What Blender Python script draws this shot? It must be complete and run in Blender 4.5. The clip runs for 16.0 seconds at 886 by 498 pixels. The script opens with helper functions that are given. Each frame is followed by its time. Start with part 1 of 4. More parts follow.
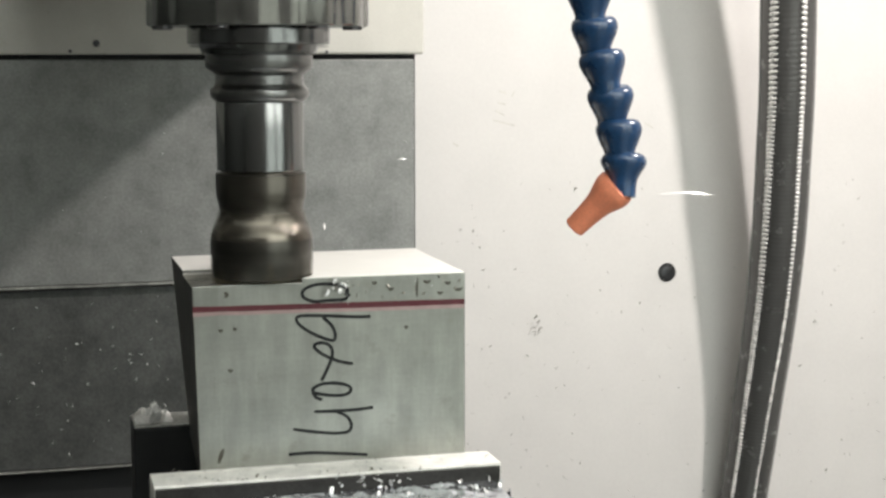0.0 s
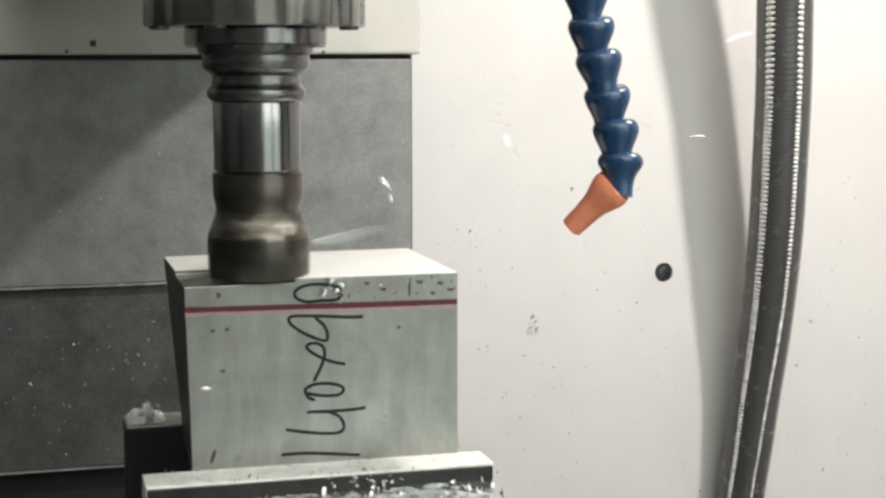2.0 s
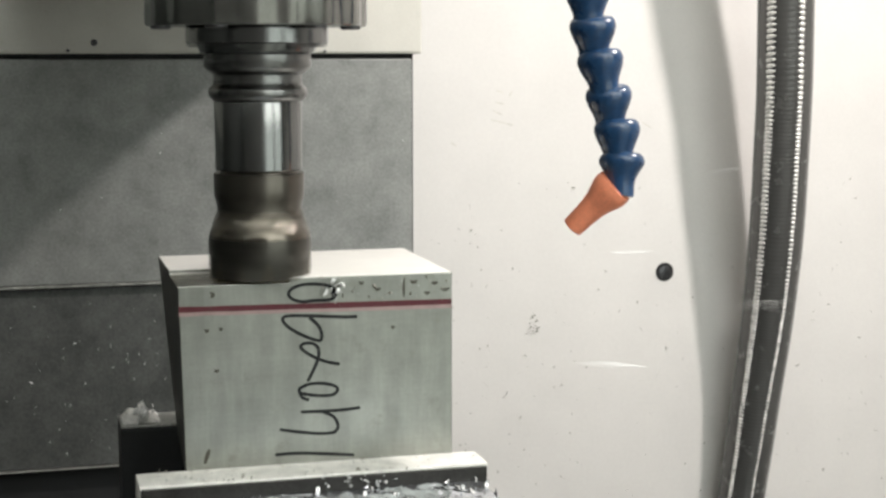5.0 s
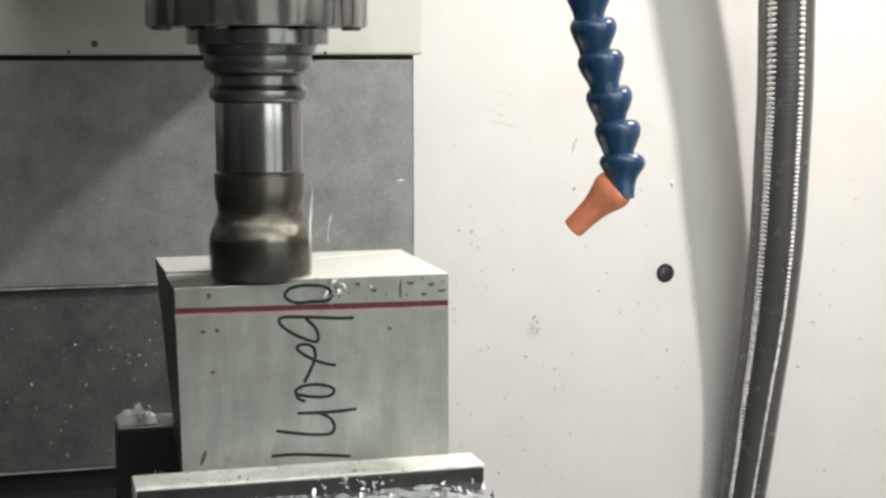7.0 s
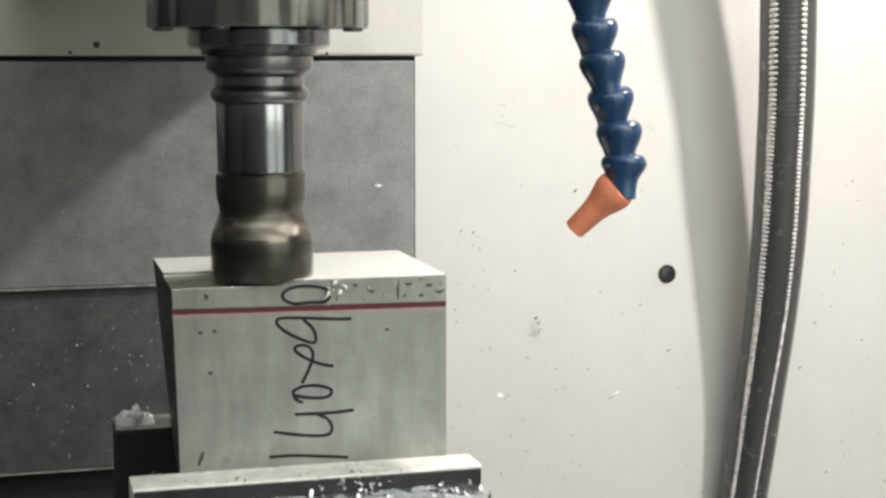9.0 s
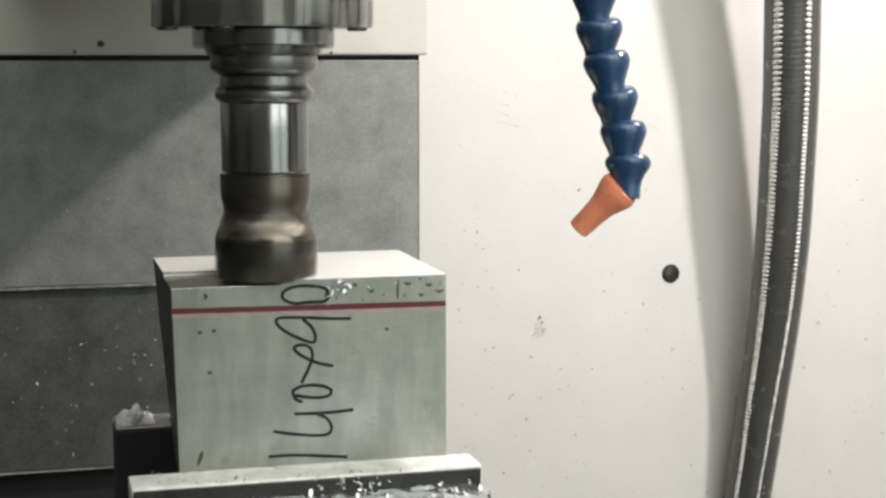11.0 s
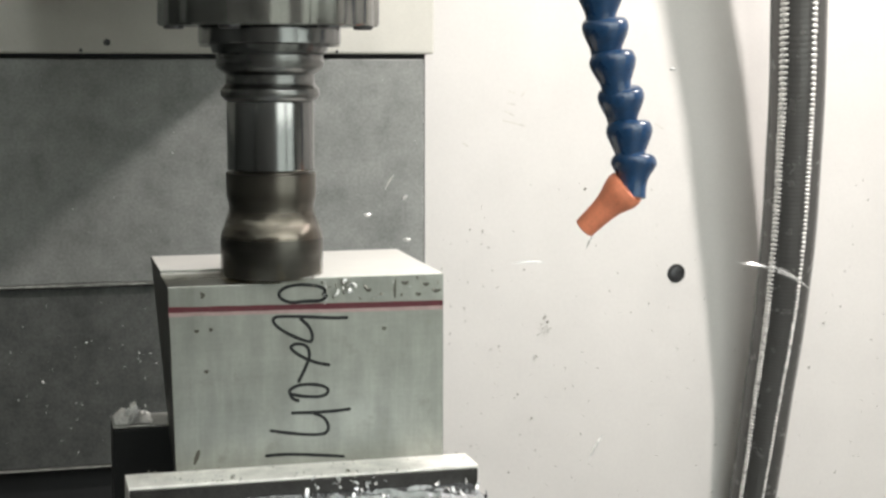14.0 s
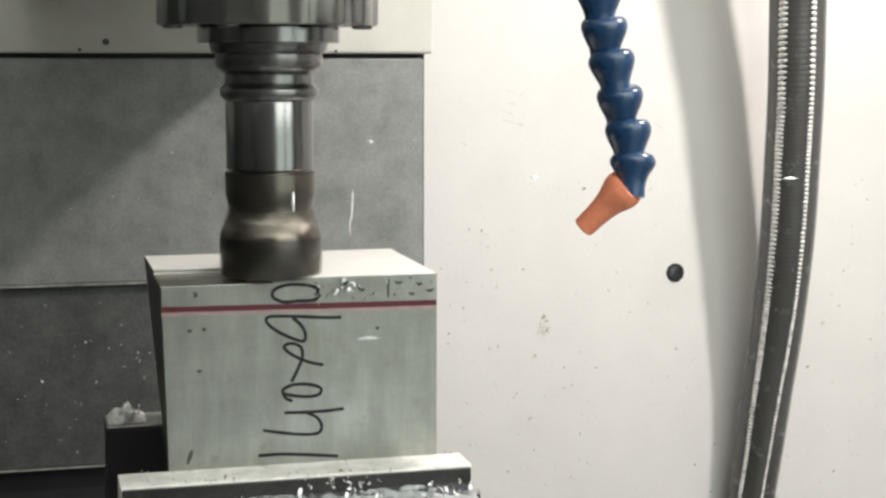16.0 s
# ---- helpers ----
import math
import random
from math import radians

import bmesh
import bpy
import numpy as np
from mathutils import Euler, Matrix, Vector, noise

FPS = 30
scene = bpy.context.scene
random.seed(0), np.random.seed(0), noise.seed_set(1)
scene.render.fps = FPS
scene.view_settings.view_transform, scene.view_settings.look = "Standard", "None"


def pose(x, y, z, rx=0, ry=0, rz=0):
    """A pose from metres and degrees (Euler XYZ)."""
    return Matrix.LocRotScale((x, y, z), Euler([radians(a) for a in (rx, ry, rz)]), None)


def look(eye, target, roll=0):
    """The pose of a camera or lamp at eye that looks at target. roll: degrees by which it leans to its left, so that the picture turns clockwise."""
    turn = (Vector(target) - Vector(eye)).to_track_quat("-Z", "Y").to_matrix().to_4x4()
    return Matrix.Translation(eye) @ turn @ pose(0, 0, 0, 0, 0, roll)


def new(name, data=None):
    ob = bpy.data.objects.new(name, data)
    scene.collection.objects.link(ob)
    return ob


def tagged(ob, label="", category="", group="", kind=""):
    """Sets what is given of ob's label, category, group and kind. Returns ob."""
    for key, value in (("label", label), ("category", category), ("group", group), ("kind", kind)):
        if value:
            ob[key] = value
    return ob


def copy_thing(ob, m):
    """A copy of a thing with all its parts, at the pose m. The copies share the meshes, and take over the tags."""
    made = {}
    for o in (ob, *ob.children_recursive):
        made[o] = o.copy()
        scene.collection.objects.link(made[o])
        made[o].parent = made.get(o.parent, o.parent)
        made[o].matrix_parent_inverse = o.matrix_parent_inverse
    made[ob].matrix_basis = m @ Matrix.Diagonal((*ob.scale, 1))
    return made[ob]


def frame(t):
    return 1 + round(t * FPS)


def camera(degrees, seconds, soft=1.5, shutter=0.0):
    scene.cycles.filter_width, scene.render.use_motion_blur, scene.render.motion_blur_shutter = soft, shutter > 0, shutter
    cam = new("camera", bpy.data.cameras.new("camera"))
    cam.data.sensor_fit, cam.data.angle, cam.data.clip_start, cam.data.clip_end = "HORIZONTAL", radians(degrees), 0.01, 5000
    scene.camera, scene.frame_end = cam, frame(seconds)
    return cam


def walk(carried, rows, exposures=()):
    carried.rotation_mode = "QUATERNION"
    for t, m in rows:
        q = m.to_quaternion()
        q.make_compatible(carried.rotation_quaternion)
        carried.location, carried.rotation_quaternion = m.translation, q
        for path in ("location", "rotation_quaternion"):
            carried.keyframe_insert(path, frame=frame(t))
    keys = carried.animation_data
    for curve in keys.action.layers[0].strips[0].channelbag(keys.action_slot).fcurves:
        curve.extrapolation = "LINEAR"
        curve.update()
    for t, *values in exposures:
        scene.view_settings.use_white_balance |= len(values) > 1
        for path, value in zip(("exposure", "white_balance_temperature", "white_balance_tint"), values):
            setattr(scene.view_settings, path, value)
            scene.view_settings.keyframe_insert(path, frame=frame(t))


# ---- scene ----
# ---- camera ----
cam = camera(31.28, 16.0, soft=2.7, shutter=0.75)


def gaze(x, y, z, yaw, pitch, roll):
    """A camera pose from its place, its turn to the right of +y, its tilt and its lean, in degrees."""
    a, b = radians(yaw), radians(pitch)
    way = Vector((math.sin(a) * math.cos(b), math.cos(a) * math.cos(b), math.sin(b)))
    eye = Vector((x, y, z))
    return look(eye, eye + way, roll)


PATH = [
    (0, -0.08098, -0.77798, 0.20737, 15.073, -7.067, -0.045),
    (0.5, -0.08108, -0.77794, 0.20730, 15.105, -7.064, -0.045),
    (1, -0.08105, -0.77790, 0.20726, 15.135, -7.064, -0.056),
    (1.5, -0.08109, -0.77794, 0.20733, 15.165, -7.071, -0.073),
    (2, -0.08108, -0.77797, 0.20741, 15.188, -7.072, -0.080),
    (2.5, -0.08107, -0.77792, 0.20747, 15.200, -7.068, -0.077),
    (3, -0.08113, -0.77793, 0.20750, 15.201, -7.068, -0.071),
    (3.5, -0.08124, -0.77798, 0.20748, 15.193, -7.074, -0.051),
    (4, -0.08134, -0.77797, 0.20748, 15.175, -7.093, -0.021),
    (6.5, -0.08183, -0.77791, 0.20744, 15.185, -7.058, -0.046),
    (7, -0.08156, -0.77791, 0.20731, 15.155, -7.040, -0.037),
    (7.5, -0.08160, -0.77790, 0.20732, 15.147, -7.031, -0.023),
    (8, -0.08168, -0.77790, 0.20736, 15.140, -7.024, -0.013),
    (8.5, -0.08156, -0.77793, 0.20735, 15.118, -7.016, -0.006),
    (9, -0.08126, -0.77799, 0.20731, 15.084, -7.008, -0.014),
    (11.5, -0.08166, -0.77801, 0.20751, 14.925, -7.047, 0.045),
    (12, -0.08171, -0.77794, 0.20744, 14.896, -7.055, 0.084),
    (12.5, -0.08192, -0.77794, 0.20739, 14.865, -7.059, 0.100),
    (13, -0.08192, -0.77794, 0.20737, 14.822, -7.063, 0.106),
    (13.5, -0.08174, -0.77792, 0.20739, 14.784, -7.065, 0.121),
    (14, -0.08176, -0.77792, 0.20742, 14.768, -7.067, 0.132),
    (14.5, -0.08189, -0.77793, 0.20740, 14.765, -7.063, 0.133),
    (15, -0.08193, -0.77792, 0.20737, 14.771, -7.062, 0.140),
    (15.5, -0.08191, -0.77793, 0.20737, 14.788, -7.069, 0.143),
    (16, -0.08182, -0.77801, 0.20736, 14.806, -7.083, 0.126),
]
walk(cam, [(t, gaze(*row)) for t, *row in PATH], [(0, 0.06), (8, 0.09), (16, 0.14)])

# ---- light ----
world = bpy.data.worlds.new("workshop")
scene.world = world
world.use_nodes = True
world.node_tree.nodes["Background"].inputs[0].default_value = (0.93, 1.0, 0.93, 1)
world.node_tree.nodes["Background"].inputs[1].default_value = 1.75

LAMP = (0.75, -0.04, 0.73)
lamp_data = bpy.data.lights.new("work_light", "AREA")
lamp_data.shape, lamp_data.size, lamp_data.size_y = "RECTANGLE", 0.055, 0.055
lamp_data.energy, lamp_data.color = 8.7, (1.0, 0.940, 0.895)
lamp_ob = new("work_light_glow", lamp_data)
lamp_ob.matrix_world = look(LAMP, (0.20, 0.37, -0.15))

# added fill light, high up before the open door, to lift the shade
FILL_LAMP = (0.75, -1.45, 1.32)
fill_data = bpy.data.lights.new("fill_light", "AREA")
fill_data.shape, fill_data.size, fill_data.size_y = "RECTANGLE", 2.4, 1.4
fill_data.energy, fill_data.color = 44.0, (0.975, 1.0, 0.95)
fill_ob = new("fill_light_glow", fill_data)
fill_ob.matrix_world = look(FILL_LAMP, (0.10, 0.05, 0.08))


# ---- materials ----
def material(name, base, rough=0.5, metal=0.0, vary=0.15, scale=60.0, fine=900.0, bump=0.05, stain=None, stain_scale=14.0,
             stain_at=0.62, stretch=(1, 1, 1), coat=0.0, rough_vary=0.06, streaks=()):
    """A surface with two scales of variation, fine relief and optional stains, in metres of its object's space."""
    m = bpy.data.materials.new(name)
    m.use_nodes = True
    nt = m.node_tree
    n, l = nt.nodes, nt.links
    bsdf = n["Principled BSDF"]
    bsdf.inputs["Metallic"].default_value = metal
    bsdf.inputs["Coat Weight"].default_value = coat
    tc = n.new("ShaderNodeTexCoord")
    mp = n.new("ShaderNodeMapping")
    mp.inputs["Scale"].default_value = stretch
    l.new(tc.outputs["Object"], mp.inputs["Vector"])

    def cloud(size, detail=4.0, rough_=0.6):
        t = n.new("ShaderNodeTexNoise")
        t.inputs["Scale"].default_value, t.inputs["Detail"].default_value = size, detail
        t.inputs["Roughness"].default_value = rough_
        l.new(mp.outputs[0], t.inputs["Vector"])
        return t.outputs["Fac"]

    def ramp(src, lo, hi, a, b):
        r = n.new("ShaderNodeMapRange")
        r.inputs["From Min"].default_value, r.inputs["From Max"].default_value = lo, hi
        r.inputs["To Min"].default_value, r.inputs["To Max"].default_value = a, b
        l.new(src, r.inputs["Value"])
        return r.outputs[0]

    big, small = cloud(scale), cloud(fine, 2.0)
    f1, f2 = ramp(big, 0.3, 0.7, 1 - vary, 1 + vary), ramp(small, 0.3, 0.7, 1 - vary * 0.6, 1 + vary * 0.6)
    mul = n.new("ShaderNodeMath")
    mul.operation = "MULTIPLY"
    l.new(f1, mul.inputs[0]), l.new(f2, mul.inputs[1])
    col = n.new("ShaderNodeMix")
    col.data_type, col.blend_type = "RGBA", "MULTIPLY"
    col.inputs["Factor"].default_value = 1.0
    col.inputs["A"].default_value = (*base, 1)
    l.new(mul.outputs[0], col.inputs["B"])
    out = col.outputs["Result"]
    for stretch_, size, amount in streaks:
        sm = n.new("ShaderNodeMapping")
        sm.inputs["Scale"].default_value = stretch_
        l.new(tc.outputs["Object"], sm.inputs["Vector"])
        sn = n.new("ShaderNodeTexNoise")
        sn.inputs["Scale"].default_value, sn.inputs["Detail"].default_value = size, 3.0
        l.new(sm.outputs[0], sn.inputs["Vector"])
        sx = n.new("ShaderNodeMix")
        sx.data_type, sx.blend_type = "RGBA", "MULTIPLY"
        sx.inputs["Factor"].default_value = 1.0
        l.new(out, sx.inputs["A"])
        l.new(ramp(sn.outputs["Fac"], 0.32, 0.68, 1 - amount, 1 + amount), sx.inputs["B"])
        out = sx.outputs["Result"]
    if stain:
        mix = n.new("ShaderNodeMix")
        mix.data_type = "RGBA"
        mix.inputs["B"].default_value = (*stain, 1)
        l.new(ramp(cloud(stain_scale, 6.0, 0.7), stain_at, stain_at + 0.12, 0.0, 0.8), mix.inputs["Factor"])
        l.new(out, mix.inputs["A"])
        out = mix.outputs["Result"]
    l.new(out, bsdf.inputs["Base Color"])
    l.new(ramp(big, 0.3, 0.7, max(0.02, rough - rough_vary), min(1.0, rough + rough_vary)), bsdf.inputs["Roughness"])
    if bump:
        b = n.new("ShaderNodeBump")
        b.inputs["Strength"].default_value, b.inputs["Distance"].default_value = bump, 0.001
        l.new(small, b.inputs["Height"])
        l.new(b.outputs[0], bsdf.inputs["Normal"])
    return m


WALL_WHITE = material("white_painted_sheet", (0.745, 0.724, 0.706), 0.45, vary=0.03, scale=14, fine=300, bump=0.03,
                      stain=(0.62, 0.60, 0.55), stain_scale=22, stain_at=0.70)
COVER_WHITE = material("cream_painted_cover", (0.60, 0.585, 0.54), 0.4, vary=0.05, scale=30, fine=500,
                       stain=(0.45, 0.42, 0.36), stain_scale=40, stain_at=0.66)
PANEL_GREY = material("grey_steel_panel", (0.262, 0.267, 0.260), 0.5, 0.3, vary=0.22, scale=38, fine=420, bump=0.1,
                      stain=(0.34, 0.34, 0.33), stain_scale=260, stain_at=0.57)
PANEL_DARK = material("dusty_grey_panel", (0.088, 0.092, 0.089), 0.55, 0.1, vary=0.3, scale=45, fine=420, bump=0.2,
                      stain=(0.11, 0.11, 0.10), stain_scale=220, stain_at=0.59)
# grey of the unseen left screen, set for its reflection in the tool
SIDE_GREY = material("reflected_grey_sheet", (0.36, 0.365, 0.36), 0.55, vary=0.12, scale=9, fine=300, bump=0.05)
CONCRETE = material("grey_concrete", (0.28, 0.275, 0.26), 0.8, vary=0.15, scale=3, fine=80, bump=0.3)
EDGE_GREY = material("worn_panel_edge", (0.42, 0.42, 0.40), 0.4, 0.5, vary=0.4, scale=90)
BLACK = material("rubber_and_shade_black", (0.019, 0.020, 0.021), 0.6, vary=0.2)
DARK_STEEL = material("blackened_steel", (0.10, 0.10, 0.105), 0.32, 0.9, vary=0.2, scale=80, fine=1200)
# shade on the front of the jaw, painted as a near-black base
JAW_SHADE = material("shaded_jaw_steel", (0.055, 0.053, 0.050), 0.5, 1.0, vary=0.25, scale=60, fine=900)
DULL_STEEL = material("dull_turned_steel", (0.22, 0.222, 0.218), 0.27, 1.0, vary=0.2, scale=60, fine=1500)
STEEL = material("ground_steel", (0.21, 0.214, 0.212), 0.17, 1.0, vary=0.14, scale=60, fine=1500, stretch=(1, 1, 0.05))
NOSE_STEEL = material("spindle_steel", (0.44, 0.44, 0.42), 0.17, 1.0, vary=0.12, scale=50, fine=900)
CUTTER = material("browned_tool_steel", (0.150, 0.138, 0.120), 0.31, 1.0, vary=0.2, scale=120, fine=1500)
# cutter shoulder: helps the lamp highlight by colour and lower roughness
LIT_CUTTER = material("lit_tool_steel", (0.160, 0.144, 0.122), 0.26, 1.0, vary=0.4, scale=160, fine=1500)
# lower cutter body: shade put into a darker base
SHADED_CUTTER = material("shaded_tool_steel", (0.095, 0.090, 0.080), 0.33, 1.0, vary=0.35, scale=160, fine=1500)
CARBIDE = material("coated_carbide", (0.24, 0.19, 0.11), 0.3, 1.0, vary=0.2, scale=300)
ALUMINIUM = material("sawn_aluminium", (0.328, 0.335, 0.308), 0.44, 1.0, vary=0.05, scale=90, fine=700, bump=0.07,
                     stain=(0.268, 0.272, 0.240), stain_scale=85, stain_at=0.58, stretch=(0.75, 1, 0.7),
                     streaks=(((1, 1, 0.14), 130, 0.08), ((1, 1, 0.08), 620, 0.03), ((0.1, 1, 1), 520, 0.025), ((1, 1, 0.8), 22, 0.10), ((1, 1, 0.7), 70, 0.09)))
# block's left side: its shade is put into a darker base colour
SHADED_SIDE = material("shaded_block_side", (0.105, 0.102, 0.094), 0.5, 0.6, vary=0.2, scale=50, fine=700, bump=0.2)
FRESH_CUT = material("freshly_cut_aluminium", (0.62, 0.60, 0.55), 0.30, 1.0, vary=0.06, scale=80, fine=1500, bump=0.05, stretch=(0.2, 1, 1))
# near-white base carries the lamp light on the block's top
LIT_MILLED = material("lit_milled_aluminium", (0.92, 0.905, 0.87), 0.45, 0.1, vary=0.03, scale=60, fine=1500, bump=0.05)
# light on the jaw top is in this pale base; the stains are dirt
JAW_LIT = material("lit_jaw_steel", (0.86, 0.84, 0.80), 0.6, 0.1, vary=0.16, scale=90, fine=900, bump=0.4,
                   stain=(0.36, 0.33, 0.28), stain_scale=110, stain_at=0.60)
RED_INK = material("red_ink", (0.085, 0.009, 0.016), 0.5, vary=0.25, scale=120)
PINK_INK = material("thin_red_ink", (0.40, 0.29, 0.28), 0.5, 0.6, vary=0.15, scale=120)
SMEAR = material("dark_oil_smear", (0.085, 0.080, 0.065), 0.4, 0.5, vary=0.35, scale=300)
DRIP = material("milky_coolant", (0.66, 0.64, 0.58), 0.4, 0.0, vary=0.1, scale=200)
BLACK_INK = material("black_marker_ink", (0.010, 0.011, 0.012), 0.85, vary=0.3, scale=200)
BLUE = material("blue_plastic", (0.010, 0.043, 0.112), 0.30, vary=0.3, scale=90, fine=800, bump=0.06, coat=0.35)
ORANGE = material("orange_plastic", (0.82, 0.27, 0.15), 0.4, vary=0.12, scale=120, fine=800, bump=0.03)
HOSE = material("grey_plastic_sheath", (0.115, 0.114, 0.111), 0.24, 0.5, vary=0.08, scale=60, fine=900)
# pale colour for the highlights on the hose ribs
RIB_GLINT = material("bright_rib_highlights", (0.78, 0.77, 0.75), 0.3, 0.35, vary=0.25, scale=200, fine=900)
CHIP = material("bright_aluminium_chip", (0.93, 0.93, 0.92), 0.25, 0.35, vary=0.1, scale=300)
WET_CHIP = material("wet_grey_chip", (0.50, 0.52, 0.56), 0.14, 0.9, vary=0.3, scale=300)
DARK_CHIP = material("wet_dark_chip", (0.29, 0.275, 0.24), 0.4, 0.3, vary=0.3, scale=300)
SWARF = material("packed_white_swarf", (0.92, 0.91, 0.89), 0.5, 0.1, vary=0.2, scale=250, fine=1500, bump=0.6)
SMUDGE = material("grey_smudge", (0.67, 0.65, 0.61), 0.6, vary=0.15, scale=200)
GLASS_WET = material("wet_oily_steel", (0.52, 0.54, 0.58), 0.16, 0.8, vary=0.35, scale=90, fine=260, bump=1.0)


# ---- mesh helpers ----
def part(name, bm, mat, parent=None, label="", smooth=False, at=None):
    bmesh.ops.recalc_face_normals(bm, faces=bm.faces)
    me = bpy.data.meshes.new(name)
    bm.to_mesh(me)
    bm.free()
    for m in (mat if isinstance(mat, (list, tuple)) else [mat]):
        me.materials.append(m)
    if smooth:
        me.shade_smooth()
        me.set_sharp_from_angle(angle=radians(38))
    ob = new(name, me)
    if at is not None:
        ob.matrix_basis = at
    if parent is not None:
        ob.parent = parent
    if label:
        ob["label"] = label
    return ob


def box_bm(x0, x1, y0, y1, z0, z1, bevel=0.0, bm=None, segments=2):
    bm = bm or bmesh.new()
    r = bmesh.ops.create_cube(bm, size=1.0)
    vs = r["verts"]
    for v in vs:
        v.co = ((x0 + x1) / 2 + v.co.x * (x1 - x0), (y0 + y1) / 2 + v.co.y * (y1 - y0), (z0 + z1) / 2 + v.co.z * (z1 - z0))
    if bevel:
        es = list({e for v in vs for e in v.link_edges})
        bmesh.ops.bevel(bm, geom=es, offset=bevel, segments=segments, affect="EDGES", profile=0.5)
    return bm


def lathe_bm(profile, steps=64, reach=None, bm=None, place=None):
    """A body turned about z from (radius, height) pairs. reach(angle, radius, height) may change the radius."""
    bm = bm or bmesh.new()
    rings = []
    for r, z in profile:
        ring = []
        for i in range(steps):
            a = 2 * math.pi * i / steps
            q = reach(a, r, z) if reach else r
            co = Vector((q * math.cos(a), q * math.sin(a), z))
            ring.append(bm.verts.new(place @ co if place else co))
        rings.append(ring)
    for a, b in zip(rings, rings[1:]):
        for i in range(steps):
            j = (i + 1) % steps
            bm.faces.new((a[i], a[j], b[j], b[i]))
    bm.faces.new(rings[0]), bm.faces.new(rings[-1])
    return bm


def spline(points, t):
    """A smooth curve through points, t from 0 to 1."""
    k = len(points) - 1
    i = min(int(t * k), k - 1)
    u = t * k - i
    p = [Vector(points[max(0, min(k, i + d))]) for d in (-1, 0, 1, 2)]
    return 0.5 * (2 * p[1] + (p[2] - p[0]) * u + (2 * p[0] - 5 * p[1] + 4 * p[2] - p[3]) * u * u + (3 * p[1] - p[0] - 3 * p[2] + p[3]) * u ** 3)


# ---- machine enclosure ----
PANEL_Y, WALL_Y = 0.45, 0.60


def enclosure():
    tagged(part("wall_back", box_bm(-0.95, 1.15, WALL_Y, WALL_Y + 0.02, -0.50, 1.05), WALL_WHITE),
           "white painted sheet metal rear wall, dirty with chips", "wall", kind="structure")
    # side walls and roof are unseen, added to limit and bounce the light
    tagged(part("wall_right", box_bm(1.15, 1.17, -0.62, WALL_Y + 0.02, -0.50, 1.05), WALL_WHITE),
           "unseen white side wall added to bounce light", "wall", kind="structure")
    # left one is dark so that the tool reflects less there
    tagged(part("wall_left", box_bm(-0.97, -0.95, -0.86, WALL_Y + 0.02, -0.50, 1.05), PANEL_DARK),
           "unseen dark side wall added to darken reflections", "wall", kind="structure")
    tagged(part("ceiling", box_bm(-0.97, 1.17, -0.62, WALL_Y + 0.02, 1.05, 1.07), WALL_WHITE),
           "unseen white roof added to hold in light", "ceiling", kind="structure")
    # unseen screens and post, added to shape the front light and the tool's streaks
    tagged(part("unseen_screen_1", box_bm(-1.20, 0.18, -0.88, -0.86, -1.0, 0.75), SIDE_GREY),
           "unseen grey screen added to tone reflections", "door", kind="structure")
    tagged(part("unseen_screen_2", box_bm(0.88, 1.17, -0.64, -0.62, -0.50, 1.05), PANEL_DARK),
           "unseen dark screen added to edge reflections", "door", kind="structure")
    tagged(part("reflection_post", box_bm(0.43, 0.475, -0.66, -0.62, -0.50, 1.05, 0.003), PANEL_DARK),
           "unseen dark post added to split reflections", "door post", kind="structure")
    tagged(part("floor", box_bm(-0.97, 1.17, -0.62, WALL_Y + 0.02, -0.52, -0.50), PANEL_DARK),
           "dark steel chip pan under the table", "floor", kind="structure")


enclosure()


def workshop():
    tagged(part("ground", box_bm(-4.0, 4.0, -5.0, 3.0, -1.05, -1.0), CONCRETE), "grey concrete workshop floor", "floor", kind="structure")
    tagged(part("machine_base", box_bm(-0.95, 1.15, -0.60, WALL_Y, -1.0, -0.521, 0.01), COVER_WHITE), "cream painted machine base under the enclosure",
           "machine base", kind="structure")


workshop()


def column_cover():
    """The column in front of the rear wall: cream cover above, two grey steel panels, a black apron below."""
    top = new("column_cover")
    tagged(top, "machine column with grey steel panels and cream painted cover", "machine column", kind="structure")
    x1 = 0.2262
    part("core", box_bm(-0.80, x1 + 0.0035, PANEL_Y + 0.012, WALL_Y - 0.002, -0.48, 0.60), BLACK, top)
    part("panel", box_bm(-0.80, x1, PANEL_Y, PANEL_Y + 0.012, 0.0315, 0.2025, 0.0012), PANEL_GREY, top, "mottled grey steel panel")
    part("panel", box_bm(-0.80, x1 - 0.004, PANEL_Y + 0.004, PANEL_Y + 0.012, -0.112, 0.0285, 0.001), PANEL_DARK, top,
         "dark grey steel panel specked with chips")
    part("edge_strip", box_bm(-0.80, x1 - 0.002, PANEL_Y - 0.0015, PANEL_Y + 0.010, 0.0295, 0.0312, 0.0004), EDGE_GREY, top, "worn bright panel edge")
    part("edge_strip", box_bm(-0.80, 0.20, PANEL_Y + 0.001, PANEL_Y + 0.011, -0.1134, -0.1125, 0.0002), EDGE_GREY, top, "worn bright panel edge")
    part("upper_cover", box_bm(-0.80, 0.2335, PANEL_Y - 0.004, PANEL_Y + 0.012, 0.2063, 0.60, 0.002), COVER_WHITE, top,
         "cream painted sheet metal cover")
    for x, z, r in ((-0.0207, 0.2147, 0.0026), (-0.040, 0.2088, 0.0014), (0.155, 0.2082, 0.0012)):
        bm = lathe_bm([(r * 0.9, 0), (r, 0.0006), (r, 0.0012), (r * 0.7, 0.0022)], 16)
        part("screw", bm, DARK_STEEL, top, "small dark screw head", True, pose(x, PANEL_Y - 0.004, z, 90))


